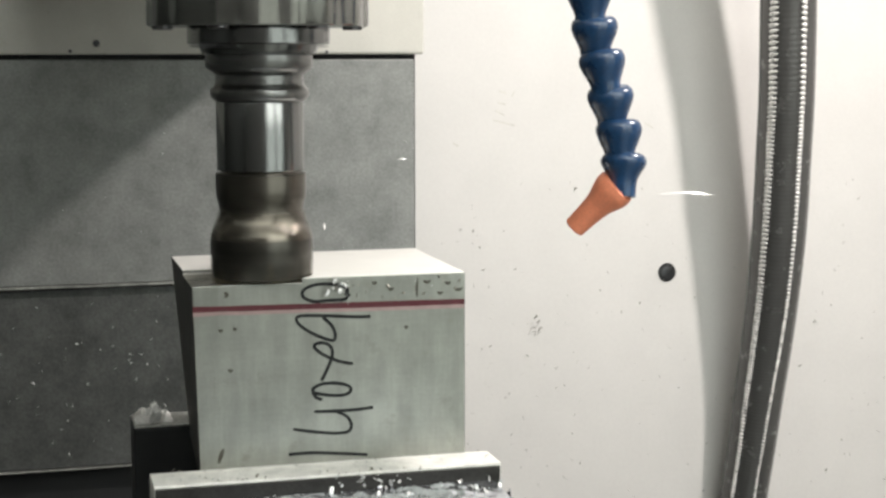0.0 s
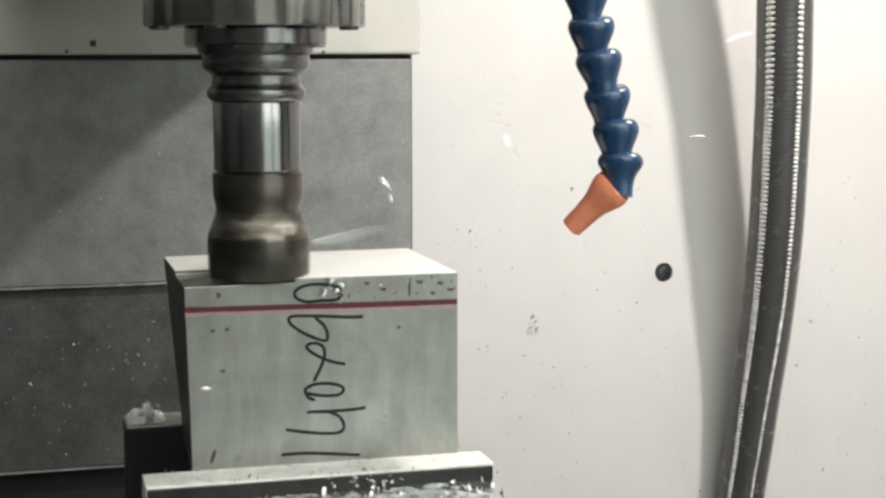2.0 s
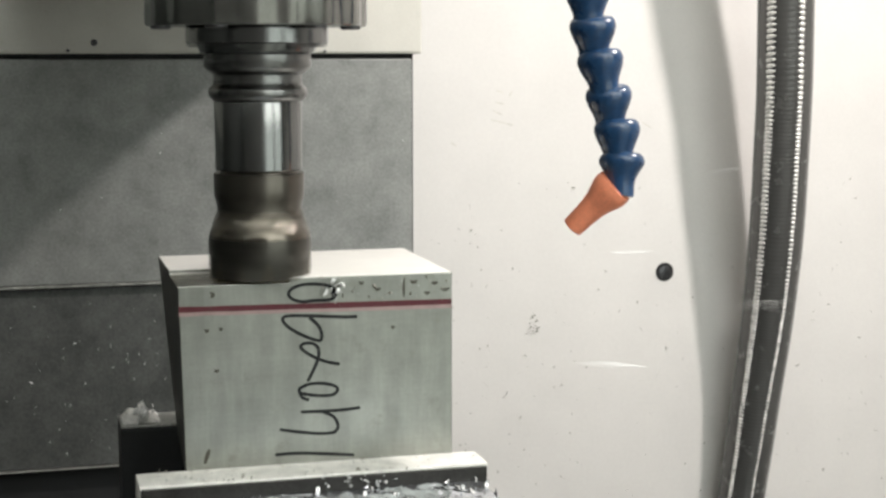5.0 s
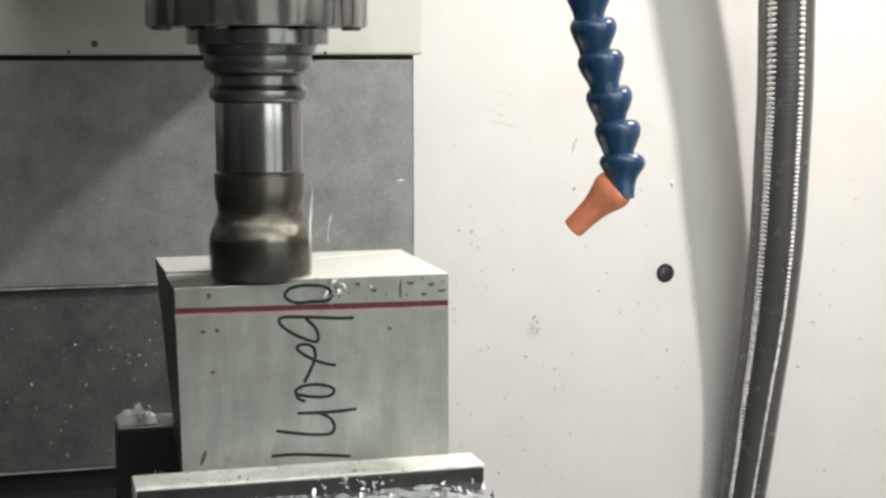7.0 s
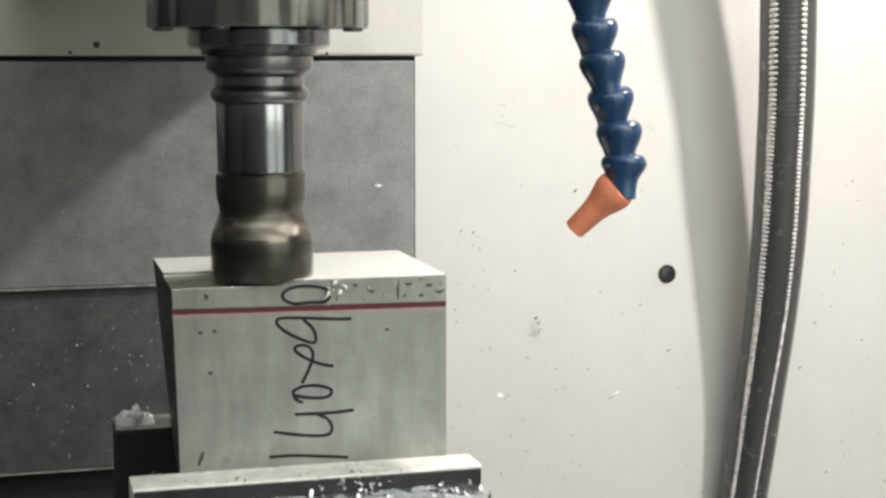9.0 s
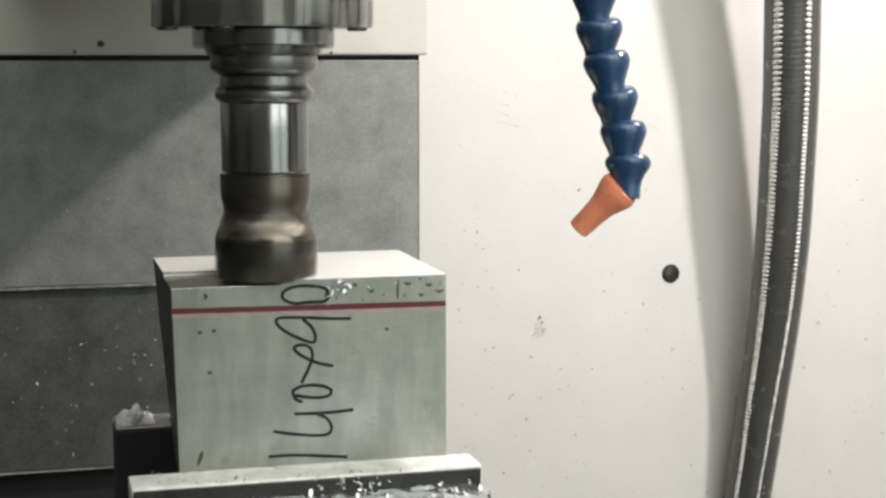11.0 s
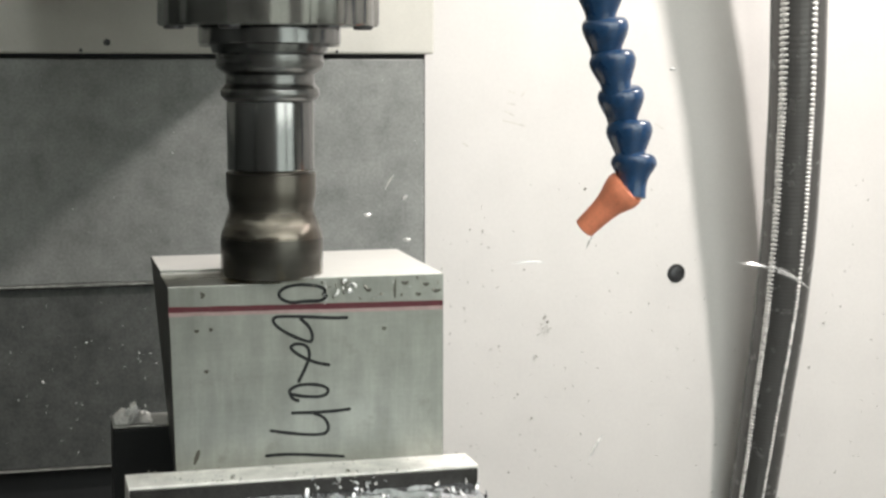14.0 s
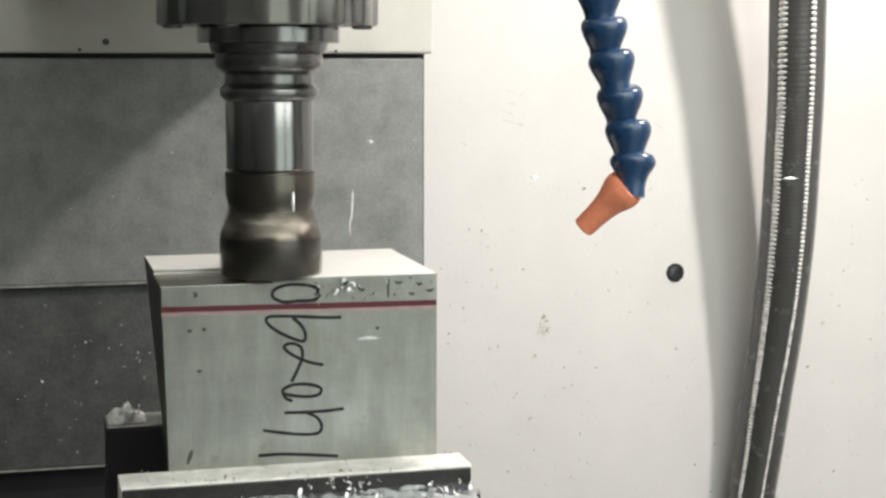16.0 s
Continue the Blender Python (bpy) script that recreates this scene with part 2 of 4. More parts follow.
column_cover()


def wall_plug():
    ob = new("wall_plug")
    ob.location = (0.5096, WALL_Y, 0.0011)
    tagged(ob, "round black rubber plug set in the white wall", "plug")
    part("flange", lathe_bm([(0.0088, -0.001), (0.0088, 0.0008), (0.0078, 0.0018), (0.0060, 0.0018)], 32), BLACK, ob, smooth=True, at=pose(0, 0, 0, 90))
    part("dimple", lathe_bm([(0.0058, 0.001), (0.0058, 0.0021), (0.0035, 0.0026)], 24), DARK_STEEL, ob, smooth=True, at=pose(0, 0, 0, 90))


wall_plug()


# ---- spindle ----
AX, AY = 0.0380, 0.0185


def spindle_head():
    ob = new("spindle_head")
    ob.location = (AX, AY, 0)
    tagged(ob, "machine spindle head with a steel nose ring", "spindle head")
    part("housing", box_bm(-0.121, 0.121, -0.12, PANEL_Y - 0.006 - AY, 0.253, 0.55, 0.004), COVER_WHITE, ob)
    prof = [(0.0553, 0.2530), (0.0553, 0.2216), (0.0545, 0.2204), (0.0360, 0.2204), (0.0356, 0.2206)]
    part("nose_ring", lathe_bm(prof, 128, lambda a, r, z: r + 0.0005 * math.cos(18 * a) + 0.0004 * math.cos(11 * a + 1)), NOSE_STEEL, ob, "brushed steel spindle nose ring", True)
    for i in range(6):
        a = radians(-62 + 60 * i)
        bm = lathe_bm([(0.0052, 0.0), (0.0052, -0.0012), (0.0044, -0.0018)], 16)
        part("bolt", bm, DARK_STEEL, ob, smooth=True, at=pose(0.0475 * math.cos(a), 0.0475 * math.sin(a), 0.2206))
    return ob


spindle_head()


def milling_tool():
    """Holder and cutter that turn together."""
    ob = new("milling_tool")
    ob.location = (AX, AY, 0.093)
    tagged(ob, "spinning steel milling tool in its holder, cutting the block", "milling cutter")
    d = -0.093

    def turned(name, pairs, mat, label="", steps=72):
        return part(name, lathe_bm([(r, z + d) for r, z in pairs], steps), mat, ob, label, True)

    part("drive_ring", lathe_bm([(r, z + d) for r, z in ((0.0330, 0.2225), (0.0356, 0.2195), (0.0356, 0.2123), (0.0350, 0.2119), (0.0300, 0.2119))], 72),
               STEEL, ob, "steel drive ring", True)
    for i in range(2):
        a = math.pi * i + 0.5
        part("drive_key", box_bm(-0.004, 0.004, -0.007, 0.007, 0.2100 + d, 0.2196 + d, 0.0008), DARK_STEEL, ob,
             at=pose(0.0315 * math.cos(a), 0.0315 * math.sin(a), 0, 0, 0, math.degrees(a)))
    turned("flange", ((0.0290, 0.2125), (0.0299, 0.2117), (0.0288, 0.2078), (0.0283, 0.2070), (0.0250, 0.2070)), STEEL)
    turned("groove_ring", ((0.0255, 0.2072), (0.0268, 0.2064), (0.0269, 0.2006), (0.0262, 0.1995), (0.0236, 0.1974), (0.0222, 0.1964),
                           (0.0221, 0.1945), (0.0224, 0.1925), (0.0222, 0.1915)), DULL_STEEL)
    turned("collar", ((0.0222, 0.1922), (0.0232, 0.1906), (0.0244, 0.1897), (0.0248, 0.1888), (0.0248, 0.1862), (0.0244, 0.1854), (0.0228, 0.1836), (0.0219, 0.1832)), DULL_STEEL)
    turned("shank", ((0.0215, 0.1836), (0.0220, 0.1826), (0.0219, 0.1492), (0.0214, 0.1486), (0.0195, 0.1484)), STEEL, "polished steel holder shank")

    def pocket(a, r, z):
        """Chip gullets: six hollows above the shoulder and six below it."""
        h = z - d
        lobe = math.cos(6 * (a + (h - 0.095) * 9.0)) * 0.5 + 0.5
        above = max(0.0, 1 - abs(h - 0.1240) / 0.0085)
        below = max(0.0, min(1.0, (0.108 - h) / 0.006))
        return r - lobe * 0.0030 * above * above * (3 - 2 * above) - lobe ** 2 * 0.0045 * below

    prof = [(0.0190, 0.1490), (0.0195, 0.1472), (0.0226, 0.1471), (0.0228, 0.1470), (0.0228, 0.1467), (0.0228, 0.1400), (0.0227, 0.1355), (0.0220, 0.1335), (0.0216, 0.1312),
            (0.0216, 0.1295), (0.0219, 0.1283), (0.0224, 0.1265), (0.0229, 0.1250), (0.0234, 0.1235), (0.0240, 0.1219), (0.0246, 0.1201), (0.0251, 0.1183), (0.0255, 0.1165),
            (0.0258, 0.1145), (0.0260, 0.1115), (0.0261, 0.1080), (0.0262, 0.1030),
            (0.0261, 0.0990), (0.0257, 0.0948), (0.0246, 0.0940), (0.0150, 0.0940)]
    bm = lathe_bm([(r, z + d) for r, z in prof], 96, pocket)
    # paint by height: highlight band on the shoulder, shade below it
    for f in bm.faces:
        h = f.calc_center_median().z - d
        f.material_index = 1 if 0.1135 < h < 0.1285 else 2 if h < 0.1135 else 0
    part("cutter_body", bm, [CUTTER, LIT_CUTTER, SHADED_CUTTER], ob, "browned steel cutter body with chip pockets", True)
    for i in range(6):
        a = math.pi / 6 + math.pi / 3 * i
        ins = part("insert", box_bm(-0.0030, 0.0030, -0.0012, 0.0012, -0.0055, 0.0055, 0.0006), CARBIDE, ob, "bronze coated carbide insert",
                   at=pose(0.0234 * math.cos(a), 0.0234 * math.sin(a), 0.0057, 0, 0, math.degrees(a)))
        part("screw", lathe_bm([(0.0014, 0), (0.0014, 0.0006), (0.0010, 0.0010)], 12), DARK_STEEL, ins, smooth=True, at=pose(0, -0.0012, 0, 90))
    return ob


TOOL = milling_tool()


# ---- vise, block and what lies on them (they ride on the table) ----
RIDERS = []
BX, BD, BH = 0.1403, 0.1045, 0.0952
CUT_Z = 0.0929


def riding(ob):
    RIDERS.append(ob)
    return ob


def aluminium_block():
    ob = riding(new("aluminium_block"))
    tagged(ob, "sawn aluminium block with red line and black marker writing", "metal block")
    zb = -0.006
    wall_y, r = AY + 0.0252, 0.0252
    bm = bmesh.new()
    # outline of the milled step seen from above: straight back wall, round end where the cutter stands
    arc = [(AX + r * math.sin(a), AY + r * math.cos(a)) for a in [math.pi / 2 * i / 10 for i in range(11)]]
    arc = arc + [(AX + r * math.cos(b), AY - r * math.sin(b)) for b in [math.asin(AY / r) * i / 5 for i in range(1, 6)]]
    step = [(0.0, wall_y)] + arc
    lo = [bm.verts.new((x, y, CUT_Z)) for x, y in step]
    hi = [bm.verts.new((x, y, BH)) for x, y in step]
    fl = bm.verts.new((0, 0, CUT_Z))
    bfl, bfr, bbl, bbr = (bm.verts.new(c) for c in ((0.0025, 0, zb), (BX, 0, zb), (0.0085, BD, zb), (BX, BD, zb)))
    tfr, tbl, tbr = (bm.verts.new(c) for c in ((BX, 0, BH), (0, BD, BH), (BX, BD, BH)))
    top = [bm.faces.new(lo + [fl]), bm.faces.new(hi + [tfr, tbr, tbl])]
    for i in range(len(step) - 1):
        bm.faces.new((lo[i], lo[i + 1], hi[i + 1], hi[i]))
    bm.faces.new([fl, lo[-1], hi[-1], tfr, bfr, bfl])
    bm.faces.new([tfr, tbr, bbr, bfr])
    bm.faces.new([tbr, tbl, bbl, bbr])
    bm.faces.new([tbl, hi[0], lo[0], fl, bfl, bbl])
    bm.faces.new([bfl, bfr, bbr, bbl])
    bmesh.ops.recalc_face_normals(bm, faces=bm.faces)
    # upper top gets the lit colour, left side the shaded one
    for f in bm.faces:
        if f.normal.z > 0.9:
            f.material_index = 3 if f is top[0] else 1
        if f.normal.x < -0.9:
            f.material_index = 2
    body = part("body", bm, [ALUMINIUM, LIT_MILLED, SHADED_SIDE, FRESH_CUT], ob)
    worn = body.modifiers.new("worn_edges", "BEVEL")
    worn.width, worn.segments, worn.limit_method, worn.angle_limit = 0.0005, 2, "ANGLE", radians(40)
    burr = bmesh.new()
    prev = None
    for i in range(25):
        x = 0.0004 + (AX - 0.0015) * i / 24
        k = 0.0005 + 0.0003 * noise.noise((x * 400, 0, 0))
        ring = [burr.verts.new((x, wall_y + y, CUT_Z + z)) for y, z in ((0.0002, 0.0), (-0.0011 - k, 0.0002), (-0.0013 - k, 0.0008 + k), (-0.0006, 0.0007 + k), (0.0002, 0.0004))]
        if prev:
            for q in range(5):
                burr.faces.new((prev[q], prev[(q + 1) % 5], ring[(q + 1) % 5], ring[q]))
        else:
            burr.faces.new(ring)
        prev = ring
    burr.faces.new(prev)
    part("burr", burr, LIT_MILLED, ob, "ragged bright burr along the milled step")
    return ob


BLOCK = aluminium_block()


def stroke(name, points, width, mat, parent, lift=0.0003, label="", thick=0.00025, taper=False):
    """A pen stroke on the block's front: a thin raised ribbon along a smooth line of (x, z) in millimetres."""
    bm = bmesh.new()
    pts = [(x / 1000, z / 1000, 0) for x, z in points]
    n = 10 * (len(pts) - 1)
    prev = None
    for i in range(n + 1):
        t = i / n
        p = spline(pts, t)
        tan = (spline(pts, min(1, t + 0.004)) - spline(pts, max(0, t - 0.004))).normalized()
        w = width * (0.5 + 0.07 * noise.noise((t * 9, points[0][0], 0))) * (0.6 if i in (0, n) and width < 0.0025 else 1)
        if taper:
            w *= 0.15 + 0.85 * math.sin(math.pi * t) ** 0.7
        side = Vector((-tan.y, tan.x, 0)) * w
        ring = []
        for q, y in ((p + side, 0.0004), (p + side * 0.9, -thick), (p - side * 0.9, -thick), (p - side, 0.0004)):
            ring.append(bm.verts.new((q.x, y - lift + 0.0003, q.y)))
        if prev:
            for a in range(3):
                bm.faces.new((prev[a], prev[a + 1], ring[a + 1], ring[a]))
        prev = ring
    return part(name, bm, mat, parent, label)


def block_marks():
    stroke("thin_red_line", [(0.3, 79.9), (40, 79.6), (90, 79.0), (140.1, 78.3)], 0.0042, PINK_INK, BLOCK, 0.0001, "faint smeared red band")
    stroke("red_line", [(0.3, 81.4), (40, 80.9), (90, 80.3), (140.1, 79.8)], 0.0031, RED_INK, BLOCK, 0.0002, "dark red marker line")
    pen = 0.0018
    stroke("digit", [(77.2, 85.8), (78.4, 88.7), (74.4, 90.8), (65.7, 91.8), (58.5, 90.6), (55.3, 87.9), (56.4, 85.0), (61.3, 83.0), (68.5, 83.3),
                     (76.6, 83.5), (79.6, 86.3)], pen, BLACK_INK, BLOCK, label="handwritten black digit 0")
    stroke("digit", [(90.3, 74.2), (82.4, 74.3), (65.5, 75.6), (54.0, 75.9), (52.2, 73.6), (55.3, 70.0), (61.1, 66.3), (67.7, 63.4), (71.2, 62.9),
                     (71.8, 66.4), (69.8, 70.8), (65.5, 74.8)], pen, BLACK_INK, BLOCK, label="handwritten black digit 9")
    stroke("letter", [(81.0, 50.1), (74.0, 51.7), (66.7, 55.0), (62.4, 58.1), (61.0, 60.2), (63.0, 61.6), (66.8, 61.4), (69.7, 59.2), (70.2, 54.8),
                      (68.1, 49.1), (64.5, 42.0)], pen, BLACK_INK, BLOCK, label="handwritten black letter x")
    stroke("digit", [(65.0, 32.3), (61.5, 34.0), (60.1, 37.9), (62.2, 39.5), (65.1, 40.5), (70.9, 40.7), (76.8, 39.5), (79.7, 37.6), (78.5, 35.0),
                     (73.8, 34.1), (66.5, 34.8), (60.7, 36.1)], pen, BLACK_INK, BLOCK, label="handwritten black digit 0")
    stroke("digit", [(91.4, 26.9), (82.5, 26.2), (70.8, 26.1), (60.6, 26.4)], pen, BLACK_INK, BLOCK, label="bar of a handwritten 4")
    stroke("digit", [(72.2, 25.7), (77.5, 23.0), (79.8, 18.4), (78.0, 15.0), (70.7, 14.6), (59.0, 16.2), (49.7, 18.0)], pen, BLACK_INK, BLOCK,
           label="hook of a handwritten 4")
    stroke("digit", [(47.2, 5.0), (58.9, 5.1), (73.5, 3.8), (88.2, 2.2)], pen, BLACK_INK, BLOCK, label="handwritten black digit 1")
    stroke("smear", [(14.2, 10.2), (13.0, 6.6), (11.6, 2.6)], 0.0024, SMEAR, BLOCK, 0.0001, "dark oily smear", taper=True)
    stroke("smear", [(115.0, 93.0), (114.6, 88.0), (114.8, 83.0)], 0.0016, SMEAR, BLOCK, 0.0001, "dark coolant drip", taper=True)
    for x, z, n in ((38.5, 38.0, 5.0), (31.0, 20.5, 4.0), (97.5, 41.0, 7.0), (98.5, 51.5, 5.0), (75.5, 52.0, 8.0), (72.0, 12.0, 9.0), (107.0, 63.0, 4.0), (121.0, 8.0, 4.0),
                    (27.0, 14.0, 5.0), (61.0, 21.0, 6.0))[::2]:
        stroke("drip", [(x, z + n / 2), (x + 0.2, z), (x - 0.1, z - n / 2)], 0.0009, DRIP, BLOCK, 0.0001, "pale coolant drip", taper=True, thick=0.0001)
    for x, z, n in ((14.0, 70.5, 2.2), (21.0, 71.0, 1.4), (120.0, 91.0, 4.0), (131.0, 90.0, 3.2), (136.5, 86.5, 5.0), (101.0, 88.0, 3.0), (92.5, 91.5, 2.4), (127.0, 85.0, 3.0),
                    (109.0, 68.0, 1.6), (18.5, 50.0, 2.0)):
        stroke("smear", [(x - n / 2, z + 0.6), (x, z - 0.4), (x + n / 2, z + 0.5)], 0.0018, SMEAR, BLOCK, 0.0001, "dark oily smear", taper=True)
    stroke("smear", [(16.0, 89.5), (17.5, 88.2), (16.2, 86.8)], 0.0020, SMEAR, BLOCK, 0.0001, "dark oily smear", taper=True)


block_marks()


def vise():
    ob = riding(new("machine_vise"))
    tagged(ob, "steel machine vise gripping the aluminium block", "vise")
    xl, xr, w = -0.0226, 0.1524, 0.0250
    part("front_jaw", box_bm(xl, xr, -w, -0.0002, -0.0230, 0.0, 0.0004), [JAW_LIT], ob, "ground steel jaw, colour brightened as lit")
    # thin dark slab that paints the shaded front of the jaw
    part("jaw_face", box_bm(xl + 0.0006, xr - 0.0006, -w - 0.0012, -w + 0.0006, -0.0225, -0.0014, 0.0006), JAW_SHADE, ob, "front of the jaw, colour darkened as shaded")
    # black here stands in for the shade on the rear jaw
    part("rear_jaw", box_bm(xl, xr, BD + 0.0002, BD + 0.030, -0.060, -0.0020, 0.0012), BLACK, ob, "steel rear jaw, coloured black for its shade")
    part("rear_jaw_cap", box_bm(xl, xr, BD + 0.0002, BD + 0.030, -0.0018, 0.0, 0.0008), EDGE_GREY, ob, "grey top of the rear jaw")
    part("slide", box_bm(xl + 0.004, xr - 0.004, -0.115, -w - 0.0008, -0.040, -0.0085, 0.003), GLASS_WET, ob, "wet steel slide covered with chips")
    part("bed", box_bm(xl + 0.015, xr - 0.015, -0.16, BD + 0.06, -0.140, -0.041, 0.004), DARK_STEEL, ob)
    return ob


vise()


def worktable():
    ob = riding(part("machine_table", box_bm(-0.55, 0.70, -0.20, 0.28, -0.20, -0.141, 0.004), PANEL_DARK))
    tagged(ob, "grey steel machine table under the vise", "machine table")


worktable()


def curl(bm, place, size, rng, turns=None):
    """One curled metal chip: a thin bent strip."""
    turns = turns if turns else rng.uniform(0.12, 0.45)
    n, r, w = 7, size * rng.uniform(0.35, 0.7), size * rng.uniform(0.25, 0.55)
    prev = None
    for i in range(n):
        a = turns * 2 * math.pi * i / (n - 1)
        k = 1 - 0.25 * i / n
        row = []
        for s, dz in ((-1, 0.0), (1, 0.0), (1, 0.00018), (-1, 0.00018)):
            ww = w * 0.5 * s * (1 - 0.5 * abs(i / (n - 1) - 0.4))
            row.append(bm.verts.new(place @ Vector(((r * k - dz) * math.cos(a), ww + 0.25 * size * i / n, (r * k - dz) * math.sin(a)))))
        if prev:
            for q in range(4):
                bm.faces.new((prev[q], prev[(q + 1) % 4], row[(q + 1) % 4], row[q]))
        else:
            bm.faces.new(row)
        prev = row
    bm.faces.new(prev)


def chip_cloud(name, count, spot, size, mat, label, seed, ride=False):
    """Many small chips in one mesh. spot(rng) gives a place."""
    rng = random.Random(seed)
    bm = bmesh.new()
    for _ in range(count):
        turn = Euler((rng.uniform(0, 6.3), rng.uniform(0, 6.3), rng.uniform(0, 6.3))).to_matrix().to_4x4()
        curl(bm, Matrix.Translation(spot(rng)) @ turn, rng.uniform(*size), rng)
    ob = part(name, bm, mat)
    tagged(ob, label, "metal chips", kind="stuff")
    return riding(ob) if ride else ob


def loose_chips():
    bm = bmesh.new()
    nx, ny = 110, 50
    grid = []
    for i in range(nx + 1):
        for j in range(ny + 1):
            x, y = -0.0175 + 0.165 * i / nx, -0.112 + 0.0855 * j / ny
            h = 0.0022 * abs(noise.noise((x * 130, y * 130, 0.4))) + 0.0016 * abs(noise.noise((x * 320, y * 320, 1.7))) + 0.0012 * noise.noise((x * 45, y * 45, 5))
            rim = min(1.0, 6 * i / nx, 6 * (1 - i / nx), 6 * j / ny, 12 * (1 - j / ny))
            grid.append(bm.verts.new((x, y, -0.0083 + max(0.0, 0.0006 + h) * rim)))
    for i in range(nx):
        for j in range(ny):
            a = i * (ny + 1) + j
            bm.faces.new((grid[a], grid[a + 1], grid[a + ny + 2], grid[a + ny + 1]))
    film = riding(part("chip_slurry", bm, WET_CHIP, smooth=False))
    film.data.shade_smooth()
    tagged(film, "wet crumpled layer of coolant and aluminium chips on the vise", "metal chips", kind="stuff")
    chip_cloud("slide_chips", 18, lambda r: Vector((r.uniform(-0.010, 0.146), r.uniform(-0.100, -0.030), -0.0072 + r.random() ** 3 * 0.004)),
               (0.002, 0.0070), WET_CHIP, "wet curled aluminium chips on the vise", 3, True)
    chip_cloud("bright_slide_chips", 18, lambda r: Vector((r.choice((r.gauss(0.083, 0.012), r.gauss(0.135, 0.006), r.uniform(0.03, 0.14))), r.uniform(-0.060, -0.028), -0.0068 + r.random() ** 2 * 0.005)),
               (0.0015, 0.0050), CHIP, "bright curled aluminium chips on the vise", 33, True)
    chip_cloud("jaw_chips", 20, lambda r: Vector((r.uniform(-0.020, 0.150), r.uniform(-0.023, -0.002), 0.0006)),
               (0.0008, 0.0026), CHIP, "small aluminium chips on the jaw", 4, True)
    chip_cloud("rear_jaw_chips", 7, lambda r: Vector((r.uniform(-0.021, -0.003), BD + r.uniform(0.003, 0.024), 0.001 + r.random() ** 2 * 0.006)),
               (0.002, 0.006), CHIP, "heap of white aluminium chips on the rear jaw", 5, True)
    chip_cloud("jaw_grime", 46, lambda r: Vector((r.choice((r.uniform(-0.018, 0.150), r.gauss(0.10, 0.012), r.gauss(0.015, 0.01))), r.choice((-0.0015, -0.024, r.uniform(-0.023, -0.002))), 0.0004)),
               (0.0010, 0.0034), DARK_CHIP, "dark oily grime and chips on the jaw", 41, True)
    chip_cloud("edge_chips", 15, lambda r: Vector((r.choice((r.gauss(0.086, 0.008), r.uniform(0.0, 0.15))), -0.0262 - 0.002 * r.random(), -0.001 - 0.006 * r.random())),
               (0.0012, 0.0036), CHIP, "bright chips hanging over the jaw edge", 42, True)
    chip_cloud("heap_flakes", 10, lambda r: Vector((r.uniform(-0.019, -0.004), BD + r.uniform(0.002, 0.010), 0.0035 + r.random() * 0.003)),
               (0.006, 0.012), CHIP, "white aluminium flakes on the rear jaw", 43, True)
    bm = bmesh.new()
    nx, ny = 22, 18
    grid = []
    for i in range(nx + 1):
        for j in range(ny + 1):
            u, v = i / nx * 2 - 1, j / ny * 2 - 1
            edge = max(0.0, 1 - max(abs(u), abs(v)) ** 4)
            lump = 0.0036 + 0.0030 * noise.noise((u * 1.7 + 3, v * 1.7, 0.3)) + 0.0016 * noise.noise((u * 7, v * 7, 2))
            grid.append(bm.verts.new((-0.0108 + 0.0106 * u * (1 + 0.15 * noise.noise((v * 2, 1, 1))), BD + 0.0155 + 0.0115 * v, 0.0002 + max(0.0004, lump) * edge)))
    for i in range(nx):
        for j in range(ny):
            a = i * (ny + 1) + j
            bm.faces.new((grid[a], grid[a + 1], grid[a + ny + 2], grid[a + ny + 1]))
    heap = riding(part("swarf_heap", bm, SWARF, smooth=True))
    tagged(heap, "packed heap of white aluminium swarf on the rear jaw", "metal chips", kind="stuff")
    chip_cloud("block_drops", 40, lambda r: Vector((r.choice((r.uniform(0.070, 0.14), r.gauss(0.082, 0.006))), -0.0006, r.uniform(0.083, 0.0945))),
               (0.0012, 0.0032), DARK_CHIP, "wet dark chips stuck to the block", 6, True)
    chip_cloud("block_sparkles", 12, lambda r: Vector((r.choice((r.uniform(0.075, 0.125), r.gauss(0.080, 0.004))), -0.001, r.uniform(0.082, 0.0945))),
               (0.0010, 0.0022), CHIP, "bright chips stuck to the block", 7, True)


loose_chips()


def contact_chips():
    chip_cloud("contact_chips", 11, lambda r: Vector((AX + 0.035 + r.gauss(0, 0.0028), -0.0022 - 0.001 * r.random(), 0.0900 + r.gauss(0, 0.0022))),
               (0.0022, 0.0060), CHIP, "bright chips clinging beside the cutting edge", 17)


contact_chips()


def stuck_chips():
    chip_cloud("panel_specks", 60, lambda r: Vector((r.uniform(-0.13, 0.03), PANEL_Y + 0.003, r.uniform(-0.11, 0.02))),
               (0.0010, 0.0026), CHIP, "bright chips stuck to the lower panel", 8)
    chip_cloud("upper_specks", 38, lambda r: Vector((r.uniform(-0.13, 0.22), PANEL_Y - 0.001, r.uniform(0.04, 0.19))),
               (0.0008, 0.0018), CHIP, "bright chips stuck to the upper panel", 9)
    chip_cloud("wall_specks", 230, lambda r: Vector((0.28 + 0.47 * r.random() ** 1.5, WALL_Y - 0.001, r.uniform(-0.23, 0.09))),
               (0.0008, 0.0036), DARK_CHIP, "dark chips and dirt stuck to the white wall", 10)


stuck_chips()


